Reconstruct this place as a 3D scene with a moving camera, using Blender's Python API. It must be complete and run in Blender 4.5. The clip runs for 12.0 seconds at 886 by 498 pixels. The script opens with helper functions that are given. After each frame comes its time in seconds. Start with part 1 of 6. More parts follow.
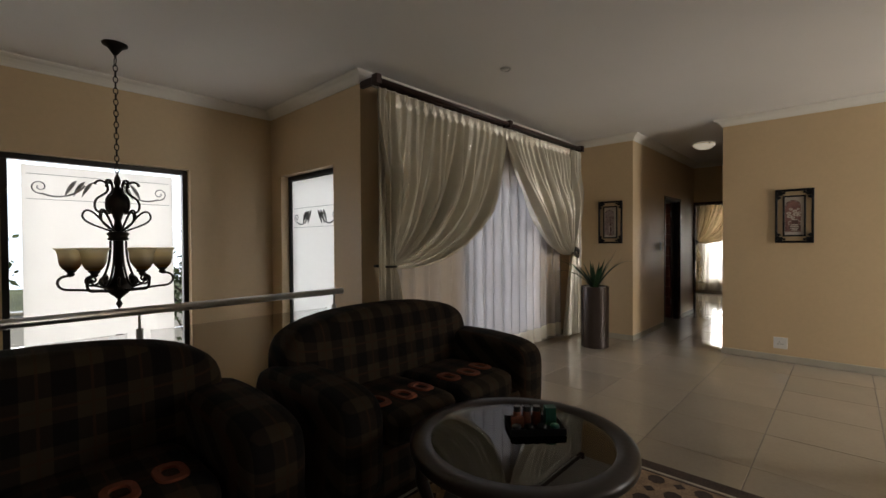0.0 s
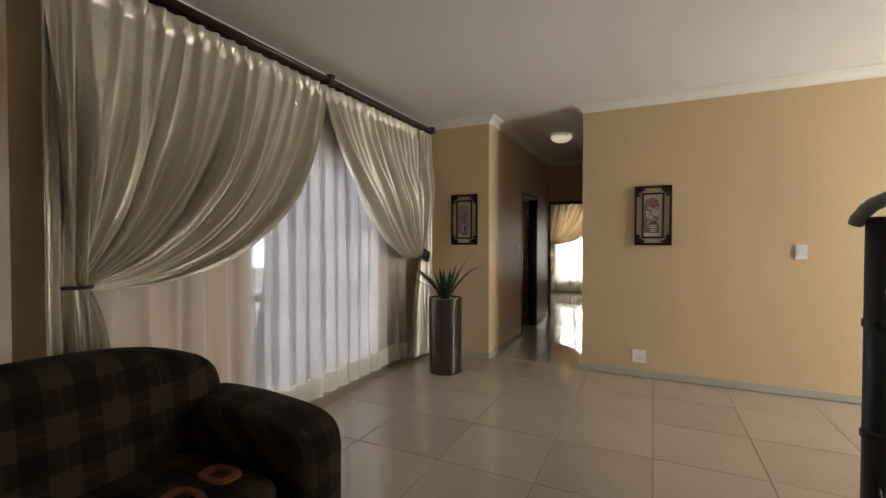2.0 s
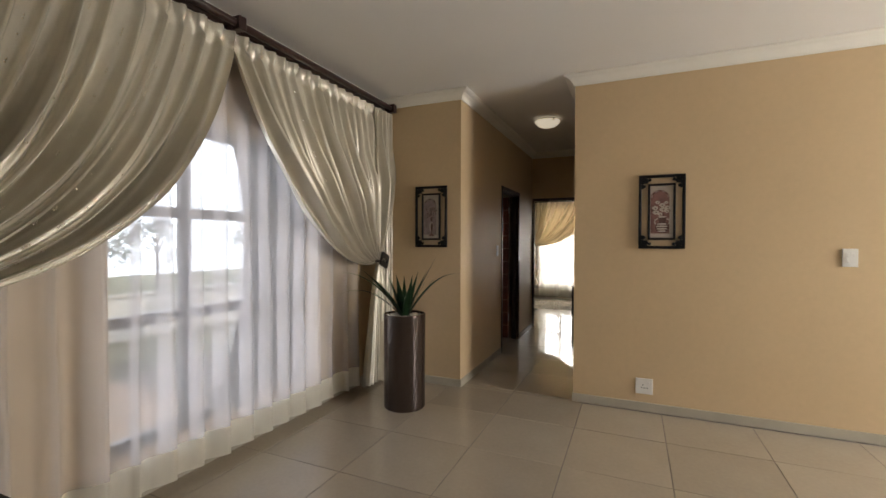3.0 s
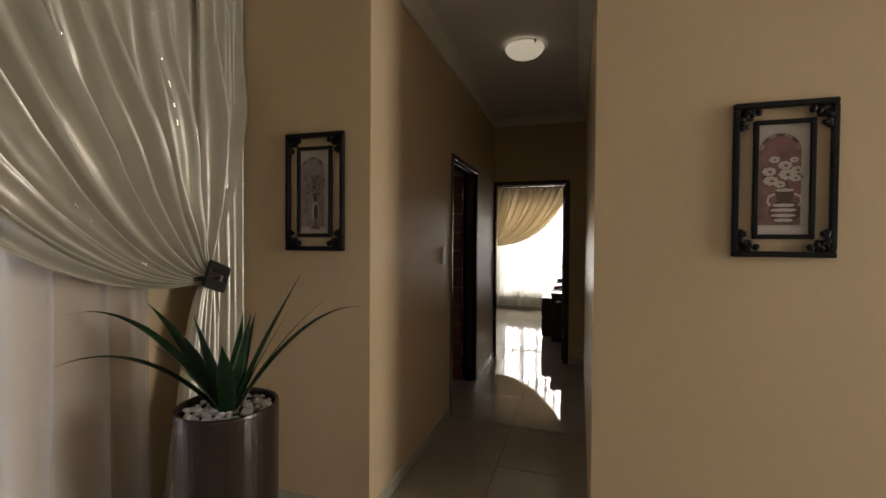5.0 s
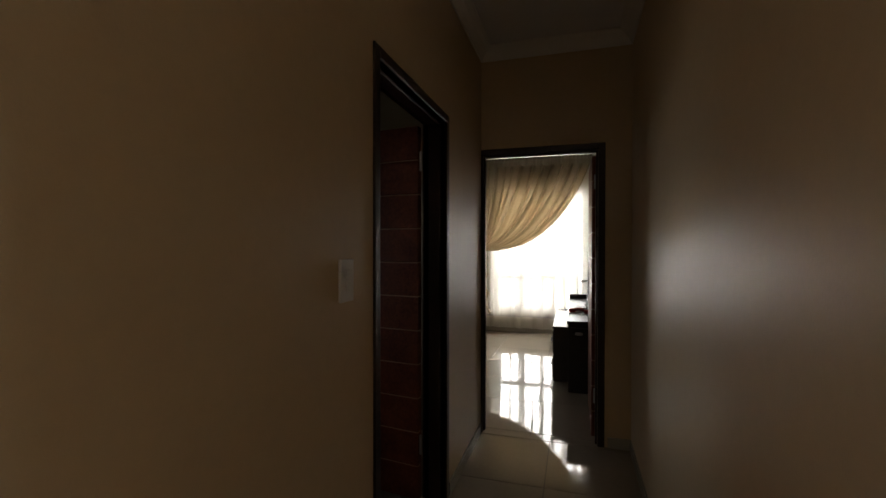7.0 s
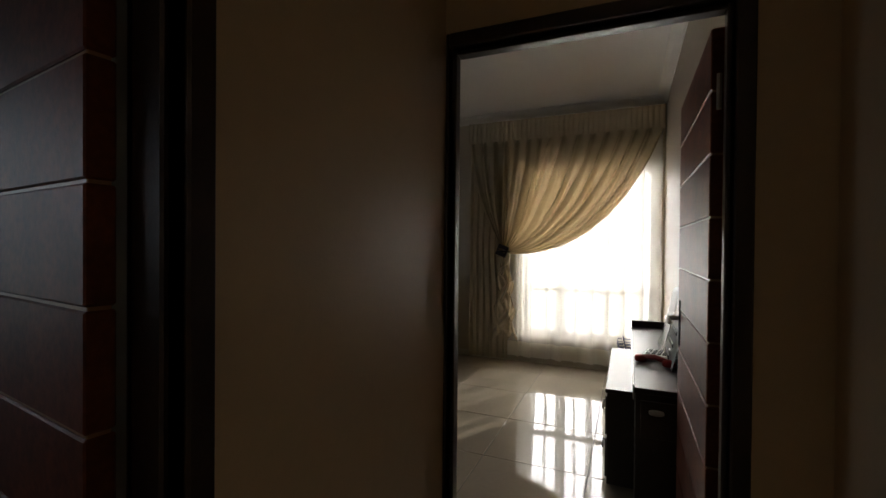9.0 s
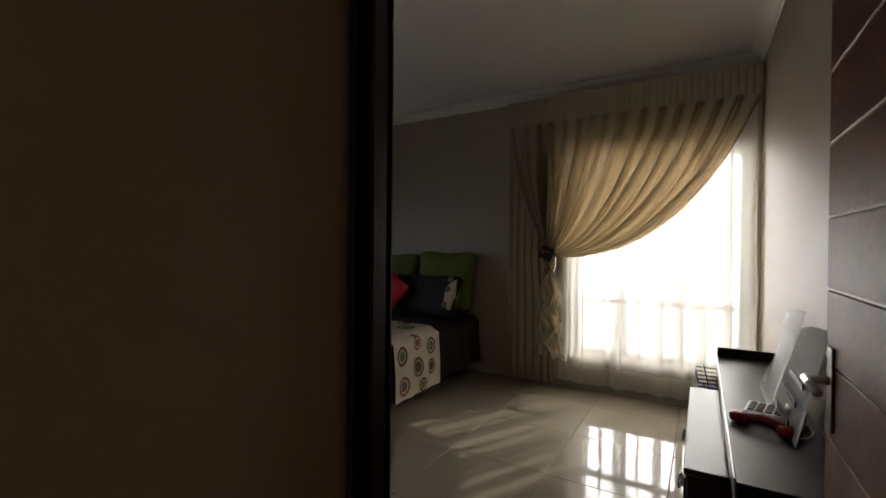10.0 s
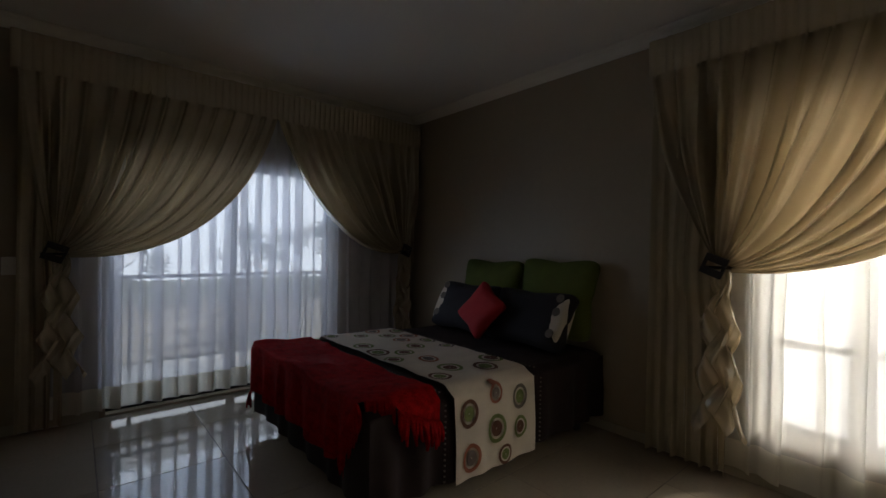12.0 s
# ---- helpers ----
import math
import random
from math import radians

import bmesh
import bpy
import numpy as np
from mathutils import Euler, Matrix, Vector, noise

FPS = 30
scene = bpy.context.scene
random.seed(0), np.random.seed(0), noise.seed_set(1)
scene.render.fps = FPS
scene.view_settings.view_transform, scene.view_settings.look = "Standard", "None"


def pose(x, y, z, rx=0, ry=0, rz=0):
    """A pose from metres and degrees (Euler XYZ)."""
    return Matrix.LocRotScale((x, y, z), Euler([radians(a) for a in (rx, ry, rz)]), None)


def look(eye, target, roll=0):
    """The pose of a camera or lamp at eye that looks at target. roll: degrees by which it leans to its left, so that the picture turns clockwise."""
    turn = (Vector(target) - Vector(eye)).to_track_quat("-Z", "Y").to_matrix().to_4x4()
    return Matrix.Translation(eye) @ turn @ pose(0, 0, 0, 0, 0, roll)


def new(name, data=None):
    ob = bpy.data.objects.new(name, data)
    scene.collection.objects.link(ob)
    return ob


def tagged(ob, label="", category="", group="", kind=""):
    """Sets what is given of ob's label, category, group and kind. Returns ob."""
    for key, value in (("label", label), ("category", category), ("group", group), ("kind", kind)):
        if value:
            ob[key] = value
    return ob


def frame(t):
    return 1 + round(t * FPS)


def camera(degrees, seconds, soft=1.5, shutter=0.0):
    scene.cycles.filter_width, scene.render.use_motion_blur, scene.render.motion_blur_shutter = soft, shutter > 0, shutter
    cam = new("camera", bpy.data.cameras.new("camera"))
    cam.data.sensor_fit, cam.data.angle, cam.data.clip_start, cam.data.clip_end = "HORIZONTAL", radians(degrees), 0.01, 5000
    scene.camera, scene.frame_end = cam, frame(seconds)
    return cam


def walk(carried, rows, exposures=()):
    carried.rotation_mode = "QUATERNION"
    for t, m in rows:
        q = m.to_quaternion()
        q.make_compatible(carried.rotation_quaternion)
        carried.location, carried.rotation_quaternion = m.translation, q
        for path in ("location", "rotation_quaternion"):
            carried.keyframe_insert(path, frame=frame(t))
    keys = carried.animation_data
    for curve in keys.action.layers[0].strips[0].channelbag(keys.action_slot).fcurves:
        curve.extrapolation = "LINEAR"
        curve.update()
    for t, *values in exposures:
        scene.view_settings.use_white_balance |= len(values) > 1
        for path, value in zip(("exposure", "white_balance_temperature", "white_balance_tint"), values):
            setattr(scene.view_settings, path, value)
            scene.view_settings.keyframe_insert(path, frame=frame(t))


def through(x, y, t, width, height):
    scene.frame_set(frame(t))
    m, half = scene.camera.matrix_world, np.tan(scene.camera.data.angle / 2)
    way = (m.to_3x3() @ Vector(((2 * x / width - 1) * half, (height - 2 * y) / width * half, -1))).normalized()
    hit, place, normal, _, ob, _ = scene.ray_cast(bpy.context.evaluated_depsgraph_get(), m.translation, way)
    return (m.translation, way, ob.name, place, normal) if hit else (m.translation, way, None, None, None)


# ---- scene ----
cam = camera(91.2, 12.0)
# seconds, place, then yaw, pitch and roll in degrees
PATH = [
    (0, 0.000, 0.120, 1.335, 42.95, -0.88, 0.34),
    (0.5, -0.112, 0.350, 1.344, 37.84, -0.94, 0.23),
    (1, -0.236, 0.652, 1.348, 32.14, -1.03, 0.22),
    (1.5, -0.329, 1.022, 1.346, 27.65, -1.09, 0.16),
    (2, -0.413, 1.429, 1.351, 25.86, -1.08, -0.01),
    (2.5, -0.520, 1.854, 1.356, 24.80, -0.94, 0.01),
    (3, -0.620, 2.321, 1.356, 23.68, -0.92, -0.14),
    (5, -1.139, 4.214, 1.361, 17.47, -1.09, -0.40),
    (5.5, -1.212, 4.725, 1.358, 17.06, -1.00, -0.36),
    (6, -1.294, 5.199, 1.356, 16.91, -0.92, -0.48),
    (6.5, -1.372, 5.665, 1.352, 16.83, -0.77, -0.22),
    (7, -1.443, 6.113, 1.360, 16.83, -0.55, -0.03),
    (8.8, -1.518, 7.726, 1.359, 22.26, -0.56, -0.45),
    (9, -1.536, 7.896, 1.361, 23.12, -0.56, -0.50),
    (9.5, -1.543, 8.313, 1.362, 26.84, -0.51, -0.50),
    (10, -1.597, 8.677, 1.366, 30.80, -0.48, -0.52),
    (10.5, -1.664, 9.016, 1.366, 34.97, -0.37, -0.57),
    (11, -1.738, 9.323, 1.362, 39.84, -0.16, -0.79),
    (11.5, -1.851, 9.588, 1.372, 45.05, -0.19, -1.00),
    (12, -1.940, 9.823, 1.384, 49.66, -0.34, -1.11),
]
EXPOSURES = [(0, -0.6), (0.8, -0.27), (1.5, -0.12), (3.0, 0.0), (5.0, -0.38), (5.5, -0.5), (6.5, -0.55), (7.2, -0.58), (8.8, -0.68), (9.5, -0.72), (10.2, -0.85), (11.0, -1.2), (12.0, -1.2)]
walk(cam, [(t, pose(x, y, z, 90 + pitch, roll, yaw)) for t, x, y, z, yaw, pitch, roll in PATH], EXPOSURES)

# ---- sky, sun, window light ----
SUN_EL, SUN_AZ = radians(38), radians(28)
world = bpy.data.worlds.new("sky")
scene.world = world
world.use_nodes = True
wn = world.node_tree
sky = wn.nodes.new("ShaderNodeTexSky")
sky.sky_type, sky.sun_disc = "NISHITA", False
sky.sun_elevation, sky.sun_rotation = SUN_EL, SUN_AZ
wn.links.new(sky.outputs[0], wn.nodes["Background"].inputs[0])
wn.nodes["Background"].inputs[1].default_value = 0.15
sun = new("sun", bpy.data.lights.new("sun", "SUN"))
sun.data.energy, sun.data.angle, sun.data.color = 5.0, radians(1.0), (1.0, 0.93, 0.80)
sun.matrix_world = look((math.sin(SUN_AZ) * 30, 20 + math.cos(SUN_AZ) * 30, 30 * math.tan(SUN_EL)), (0, 20, 0))


def window_light(name, eye, target, w, h, watts, colour=(0.9, 0.95, 1.0)):
    lamp = new(name, bpy.data.lights.new(name, "AREA"))
    lamp.data.shape, lamp.data.size, lamp.data.size_y = "RECTANGLE", w, h
    lamp.data.energy, lamp.data.color = watts, colour
    lamp.matrix_world = look(eye, target)
    return lamp


window_light("window_light_lounge", (-3.45, 4.40, 1.2), (0, 4.40, 1.2), 1.6, 1.9, 32, (0.93, 0.93, 1.0))
window_light("window_light_stair", (-4.98, 0.88, 1.1), (0, 0.88, 1.1), 1.2, 1.9, 34, (1.0, 0.97, 0.93))
window_light("window_light_stair_side", (-3.9, 2.62, 1.1), (-3.9, 0, 1.1), 0.9, 1.8, 22)
window_light("window_light_north", (-1.98, 13.4, 1.4), (-1.98, 11.9, 1.0), 1.3, 1.8, 200, (1.0, 0.97, 0.93))
window_light("window_light_west", (-6.85, 10.96, 1.6), (-5.35, 10.96, 0.65), 1.8, 1.6, 58, (0.62, 0.76, 1.0))
# unseen fill light added south of the lounge, to shape the curtain folds
window_light("fill_light_south", (2.45, -3.55, 1.5), (1.6, 3.0, 1.2), 1.7, 1.9, 13, (1.0, 0.95, 0.88))
window_light("window_light_east", (3.85, 5.25, 1.5), (0, 5.0, 1.2), 1.3, 1.9, 185, (1.0, 0.96, 0.90))
window_light("window_light_side_room", (-4.66, 7.6, 1.5), (-3, 7.6, 1.3), 0.9, 1.2, 0.3)


# ---- mesh helpers ----
BASES = {}


def thing(name, loc, label, category, group="", kind=""):
    ob = new(name)
    ob.location = loc
    ob.empty_display_size = 0.1
    BASES[ob.name] = Vector(loc)
    return tagged(ob, label, category, group, kind)


def part(name, bm, material, parent=None, label="", smooth=False, world_space=False, category="", group="", kind=""):
    """One mesh object from bm, under parent. world_space: bm is in the world's metres."""
    base = BASES.get(parent.name, Vector()) if parent else Vector()
    if world_space and base.length:
        bmesh.ops.translate(bm, verts=bm.verts, vec=-base)
    bmesh.ops.recalc_face_normals(bm, faces=bm.faces)
    me = bpy.data.meshes.new(name)
    bm.to_mesh(me)
    bm.free()
    if smooth:
        me.polygons.foreach_set("use_smooth", [True] * len(me.polygons))
    me.materials.append(material)
    ob = new(name, me)
    ob.parent = parent
    BASES[ob.name] = base
    return tagged(ob, label, category, group, kind)


def bm_new():
    return bmesh.new()


def box(bm, a, b, bevel=0.0, seg=1, m=None):
    made = bmesh.ops.create_cube(bm, size=1.0)["verts"]
    for v in made:
        v.co = Vector([a[i] + (b[i] - a[i]) * (v.co[i] + 0.5) for i in range(3)])
    if m:
        bmesh.ops.transform(bm, matrix=m, verts=made)
    if bevel:
        edges = list({e for v in made for e in v.link_edges})
        bmesh.ops.bevel(bm, geom=edges, offset=bevel, segments=seg, profile=0.5, affect="EDGES")
    return bm


def grid(bm, fn, nu, nv, wrap=False):
    """A sheet of nu x nv cells; fn(u, v) gives its points."""
    vs = [[bm.verts.new(fn(i / nu, j / nv)) for i in range(nu if wrap else nu + 1)] for j in range(nv + 1)]
    n = len(vs[0])
    for j in range(nv):
        for i in range(nu):
            bm.faces.new((vs[j][i], vs[j][(i + 1) % n], vs[j + 1][(i + 1) % n], vs[j + 1][i]))
    return vs


def lathe(bm, profile, n=24, at=(0, 0, 0), m=None):
    rings = []
    for r, z in profile:
        ring = []
        for i in range(n):
            a = math.tau * i / n
            p = Vector((at[0] + r * math.cos(a), at[1] + r * math.sin(a), at[2] + z))
            ring.append(bm.verts.new(m @ p if m else p))
        rings.append(ring)
    for a, b in zip(rings, rings[1:]):
        for i in range(n):
            bm.faces.new((a[i], a[(i + 1) % n], b[(i + 1) % n], b[i]))
    bm.faces.new(rings[0][::-1])
    bm.faces.new(rings[-1])
    return bm


def tube(bm, pts, r, n=8):
    pts = [Vector(p) for p in pts]
    rr = r if isinstance(r, (list, tuple)) else [r] * len(pts)
    up = Vector((0, 0, 1))
    rings = []
    side = None
    for i, p in enumerate(pts):
        d = (pts[min(i + 1, len(pts) - 1)] - pts[max(i - 1, 0)]).normalized()
        if side is None:
            side = d.cross(up if abs(d.z) < 0.9 else Vector((1, 0, 0))).normalized()
        side = (side - d * side.dot(d)).normalized()
        other = d.cross(side)
        rings.append([bm.verts.new(p + rr[i] * (math.cos(math.tau * k / n) * side + math.sin(math.tau * k / n) * other)) for k in range(n)])
    for a, b in zip(rings, rings[1:]):
        for i in range(n):
            bm.faces.new((a[i], a[(i + 1) % n], b[(i + 1) % n], b[i]))
    bm.faces.new(rings[0][::-1])
    bm.faces.new(rings[-1])
    return bm


def bezier(p0, p1, p2, p3, n=10):
    p0, p1, p2, p3 = map(Vector, (p0, p1, p2, p3))
    return [p0 * (1 - t) ** 3 + p1 * 3 * t * (1 - t) ** 2 + p2 * 3 * t * t * (1 - t) + p3 * t ** 3 for t in (i / n for i in range(n + 1))]


def soft(bm, centre, size, k=4.0, n=8, shape=None, m=None):
    """A soft block: a cube's surface drawn towards an ellipsoid; shape(p) bends it."""
    done = {}

    def vert(p):
        key = tuple(round(c, 4) for c in p)
        if key not in done:
            q = Vector(p) / (abs(p[0]) ** k + abs(p[1]) ** k + abs(p[2]) ** k) ** (1 / k)
            if shape:
                q = shape(q)
            q = Vector((q[i] * size[i] / 2 for i in range(3)))
            if m:
                q = m @ q
            done[key] = bm.verts.new(q + Vector(centre))
        return done[key]

    for ax in range(3):
        for s in (-1, 1):
            for i in range(n):
                for j in range(n):
                    quad = []
                    for di, dj in ((0, 0), (1, 0), (1, 1), (0, 1)):
                        p = [0.0, 0.0, 0.0]
                        p[ax] = float(s)
                        p[(ax + 1) % 3] = -1 + 2 * (i + di) / n
                        p[(ax + 2) % 3] = -1 + 2 * (j + dj) / n
                        quad.append(vert(p))
                    bm.faces.new(quad)
    return bm


def sweep(bm, line, profile, closed=False):
    """A moulding along a line on plan, the room on its left; profile: (distance into the room, height)."""
    pts = [Vector(p) for p in line]
    n = len(pts)
    rings = []
    for i, p in enumerate(pts):
        before = (p - pts[i - 1]).normalized() if closed or i else None
        after = (pts[(i + 1) % n] - p).normalized() if closed or i < n - 1 else None
        n1 = Vector((-before.y, before.x)) if before else None
        n2 = Vector((-after.y, after.x)) if after else None
        if n1 and n2:
            mid = (n1 + n2) / (1 + n1.dot(n2))
        else:
            mid = n1 or n2
        rings.append([bm.verts.new((p.x + mid.x * d, p.y + mid.y * d, z)) for d, z in profile])
    m = len(profile)
    for i in range(n if closed else n - 1):
        a, b = rings[i], rings[(i + 1) % n]
        for j in range(m):
            bm.faces.new((a[j], b[j], b[(j + 1) % m], a[(j + 1) % m]))
    if not closed:
        bm.faces.new(rings[0])
        bm.faces.new(rings[-1][::-1])
    return bm


# ---- materials ----
def mat(name, colour, rough=0.6, metal=0.0, vary=0.0, scale=3.0, fine=0.0, fine_scale=60.0, bump=0.0, bump_scale=200.0, rough_vary=0.0,
        sheen=0.0, spec=0.5, coat=0.0):
    """A procedural surface: blotches and fine grain in the colour, fine relief, uneven gloss."""
    ma = bpy.data.materials.new(name)
    ma.use_nodes = True
    nt = ma.node_tree
    p = nt.nodes["Principled BSDF"]
    p.inputs["Roughness"].default_value, p.inputs["Metallic"].default_value = rough, metal
    p.inputs["Specular IOR Level"].default_value = spec
    p.inputs["Sheen Weight"].default_value, p.inputs["Coat Weight"].default_value = sheen, coat
    p.inputs["Base Color"].default_value = (*colour, 1)
    tc = nt.nodes.new("ShaderNodeTexCoord")

    def noise_tex(sc, detail=4):
        nz = nt.nodes.new("ShaderNodeTexNoise")
        nz.inputs["Scale"].default_value, nz.inputs["Detail"].default_value = sc, detail
        nt.links.new(tc.outputs["Object"], nz.inputs["Vector"])
        return nz.outputs["Fac"]

    col = None
    for amount, sc in ((vary, scale), (fine, fine_scale)):
        if amount:
            ramp = nt.nodes.new("ShaderNodeMapRange")
            nt.links.new(noise_tex(sc), ramp.inputs[0])
            ramp.inputs[1].default_value, ramp.inputs[2].default_value = 0.3, 0.7
            ramp.inputs[3].default_value, ramp.inputs[4].default_value = 1 - amount, 1 + amount
            mul = nt.nodes.new("ShaderNodeVectorMath")
            mul.operation = "MULTIPLY"
            if col is None:
                mul.inputs[0].default_value = colour
            else:
                nt.links.new(col, mul.inputs[0])
            nt.links.new(ramp.outputs[0], mul.inputs[1])
            col = mul.outputs[0]
    if col is not None:
        nt.links.new(col, p.inputs["Base Color"])
    if rough_vary:
        mr = nt.nodes.new("ShaderNodeMapRange")
        nt.links.new(noise_tex(scale * 2.3), mr.inputs[0])
        mr.inputs[3].default_value, mr.inputs[4].default_value = max(0.01, rough - rough_vary), rough + rough_vary
        nt.links.new(mr.outputs[0], p.inputs["Roughness"])
    if bump:
        bp = nt.nodes.new("ShaderNodeBump")
        bp.inputs["Strength"].default_value, bp.inputs["Distance"].default_value = bump, 0.01
        nt.links.new(noise_tex(bump_scale, 3), bp.inputs["Height"])
        nt.links.new(bp.outputs[0], p.inputs["Normal"])
    return ma


def cloth(name, colour, rough, through, clear=0.0, vary=0.06, weave=900.0, spec=0.5, sheen=0.0, tint=None):
    """Cloth that lets some light through (through) and that one can partly see through (clear)."""
    ma = mat(name, colour, rough, vary=vary, scale=5, fine=0.05, fine_scale=weave * 0.3, bump=0.12, bump_scale=weave, spec=spec, sheen=sheen)
    nt = ma.node_tree
    out, p = nt.nodes["Material Output"], nt.nodes["Principled BSDF"]
    tr = nt.nodes.new("ShaderNodeBsdfTranslucent")
    tr.inputs[0].default_value = (*(tint or colour), 1)
    mix = nt.nodes.new("ShaderNodeMixShader")
    mix.inputs[0].default_value = through
    nt.links.new(p.outputs[0], mix.inputs[1])
    nt.links.new(tr.outputs[0], mix.inputs[2])
    last = mix
    if clear:
        cl = nt.nodes.new("ShaderNodeBsdfTransparent")
        last = nt.nodes.new("ShaderNodeMixShader")
        last.inputs[0].default_value = clear
        nt.links.new(mix.outputs[0], last.inputs[1])
        nt.links.new(cl.outputs[0], last.inputs[2])
    nt.links.new(last.outputs[0], out.inputs[0])
    return ma


def glass(name, colour=(1, 1, 1), rough=0.0, clear=0.92, ior=1.5):
    """A thin pane: clear, with a gloss that grows at a slant."""
    ma = bpy.data.materials.new(name)
    ma.use_nodes = True
    nt = ma.node_tree
    nt.nodes.remove(nt.nodes["Principled BSDF"])
    t, g, f, x = (nt.nodes.new(k) for k in ("ShaderNodeBsdfTransparent", "ShaderNodeBsdfGlossy", "ShaderNodeFresnel", "ShaderNodeMixShader"))
    t.inputs[0].default_value = (*[c * clear for c in colour], 1)
    g.inputs["Roughness"].default_value = rough
    f.inputs[0].default_value = ior
    nt.links.new(f.outputs[0], x.inputs[0])
    nt.links.new(t.outputs[0], x.inputs[1])
    nt.links.new(g.outputs[0], x.inputs[2])
    nt.links.new(x.outputs[0], nt.nodes["Material Output"].inputs[0])
    return ma


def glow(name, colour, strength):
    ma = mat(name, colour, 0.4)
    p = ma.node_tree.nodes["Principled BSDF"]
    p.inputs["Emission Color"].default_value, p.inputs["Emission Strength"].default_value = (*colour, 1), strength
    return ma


def plaid():
    """Dark brown and green checked cloth with thin rust lines."""
    ma = mat("plaid_cloth", (0.03, 0.02, 0.015), 0.95, bump=0.4, bump_scale=500, spec=0.15)
    nt = ma.node_tree
    p = nt.nodes["Principled BSDF"]
    tc = nt.nodes.new("ShaderNodeTexCoord")
    sep = nt.nodes.new("ShaderNodeSeparateXYZ")
    nt.links.new(tc.outputs["Object"], sep.inputs[0])

    def math_node(op, a, b=None, c=None):
        m = nt.nodes.new("ShaderNodeMath")
        m.operation = op
        for i, v in enumerate((a, b, c)):
            if v is None:
                continue
            if isinstance(v, (int, float)):
                m.inputs[i].default_value = v
            else:
                nt.links.new(v, m.inputs[i])
        return m.outputs[0]

    def stripe(src, period, offset, width):
        fr = math_node("FRACT", math_node("ADD", math_node("DIVIDE", src, period), offset))
        return math_node("LESS_THAN", fr, width)

    across, up = sep.outputs["Y"], math_node("ADD", sep.outputs["Z"], math_node("MULTIPLY", sep.outputs["X"], 0.7))
    dark = math_node("ADD", stripe(across, 0.17, 0.0, 0.45), stripe(up, 0.17, 0.3, 0.45))
    rust = math_node("MAXIMUM", stripe(across, 0.17, 0.28, 0.06), stripe(up, 0.17, 0.58, 0.06))
    ramp = nt.nodes.new("ShaderNodeValToRGB")
    ramp.color_ramp.elements[0].color = (0.034, 0.025, 0.015, 1)
    ramp.color_ramp.elements[1].color = (0.007, 0.0055, 0.0045, 1)
    mid = ramp.color_ramp.elements.new(0.5)
    mid.color = (0.018, 0.012, 0.008, 1)
    nt.links.new(math_node("DIVIDE", dark, 2.0), ramp.inputs[0])
    mx = nt.nodes.new("ShaderNodeMixRGB")
    mx.inputs[2].default_value = (0.040, 0.019, 0.010, 1)
    nt.links.new(math_node("MULTIPLY", rust, 0.7), mx.inputs[0])
    nt.links.new(ramp.outputs[0], mx.inputs[1])
    nt.links.new(mx.outputs[0], p.inputs["Base Color"])
    return ma


def tile_mat():
    """Polished porcelain; each tile a shade of its own."""
    ma = mat("porcelain_tile", (0.37, 0.315, 0.245), 0.035, vary=0.05, scale=2.5, fine=0.03, fine_scale=40, rough_vary=0.02, spec=1.0)
    nt = ma.node_tree
    p = nt.nodes["Principled BSDF"]
    src = p.inputs["Base Color"].links[0].from_socket
    info = nt.nodes.new("ShaderNodeObjectInfo")
    mr = nt.nodes.new("ShaderNodeMapRange")
    mr.inputs[3].default_value, mr.inputs[4].default_value = 0.93, 1.05
    nt.links.new(info.outputs["Random"], mr.inputs[0])
    mul = nt.nodes.new("ShaderNodeVectorMath")
    mul.operation = "MULTIPLY"
    nt.links.new(src, mul.inputs[0])
    nt.links.new(mr.outputs[0], mul.inputs[1])
    nt.links.new(mul.outputs[0], p.inputs["Base Color"])
    return ma


M_WALL = mat("cream_paint", (0.62, 0.465, 0.28), 0.42, vary=0.03, scale=1.5, fine=0.02, fine_scale=30, bump=0.06, bump_scale=160, rough_vary=0.06)
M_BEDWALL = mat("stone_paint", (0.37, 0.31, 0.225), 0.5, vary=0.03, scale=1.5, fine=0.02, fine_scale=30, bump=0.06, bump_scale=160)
M_CEIL = mat("ceiling_paint", (0.78, 0.76, 0.73), 0.7, vary=0.02, scale=1.2, bump=0.03, bump_scale=120)
M_TRIM = mat("cornice_paint", (0.80, 0.77, 0.70), 0.55, vary=0.03, scale=4)
M_TILE = tile_mat()
M_GROUT = mat("grout", (0.16, 0.14, 0.12), 0.9, vary=0.2, scale=12)
M_SKIRT = mat("skirting_tile", (0.46, 0.42, 0.34), 0.2, vary=0.06, scale=5)
M_FRAME = mat("dark_stained_frame", (0.030, 0.014, 0.009), 0.35, vary=0.25, scale=14, fine=0.2, fine_scale=90, bump=0.05)
M_DOOR = mat("red_brown_wood", (0.15, 0.038, 0.016), 0.5, spec=0.3, vary=0.3, scale=6, fine=0.25, fine_scale=70, bump=0.05, bump_scale=90)
M_INLAY = mat("pale_inlay", (0.36, 0.20, 0.11), 0.4, vary=0.1)
M_STEEL = mat("brushed_steel", (0.55, 0.54, 0.52), 0.28, 1.0, vary=0.05, scale=30)
M_BRONZE = mat("dark_aluminium", (0.030, 0.028, 0.030), 0.4, 0.4, vary=0.1)
M_SATIN = cloth("champagne_satin", (0.66, 0.615, 0.515), 0.23, 0.02, spec=0.8)
M_SATIN.node_tree.nodes["Principled BSDF"].inputs["Metallic"].default_value = 0.45
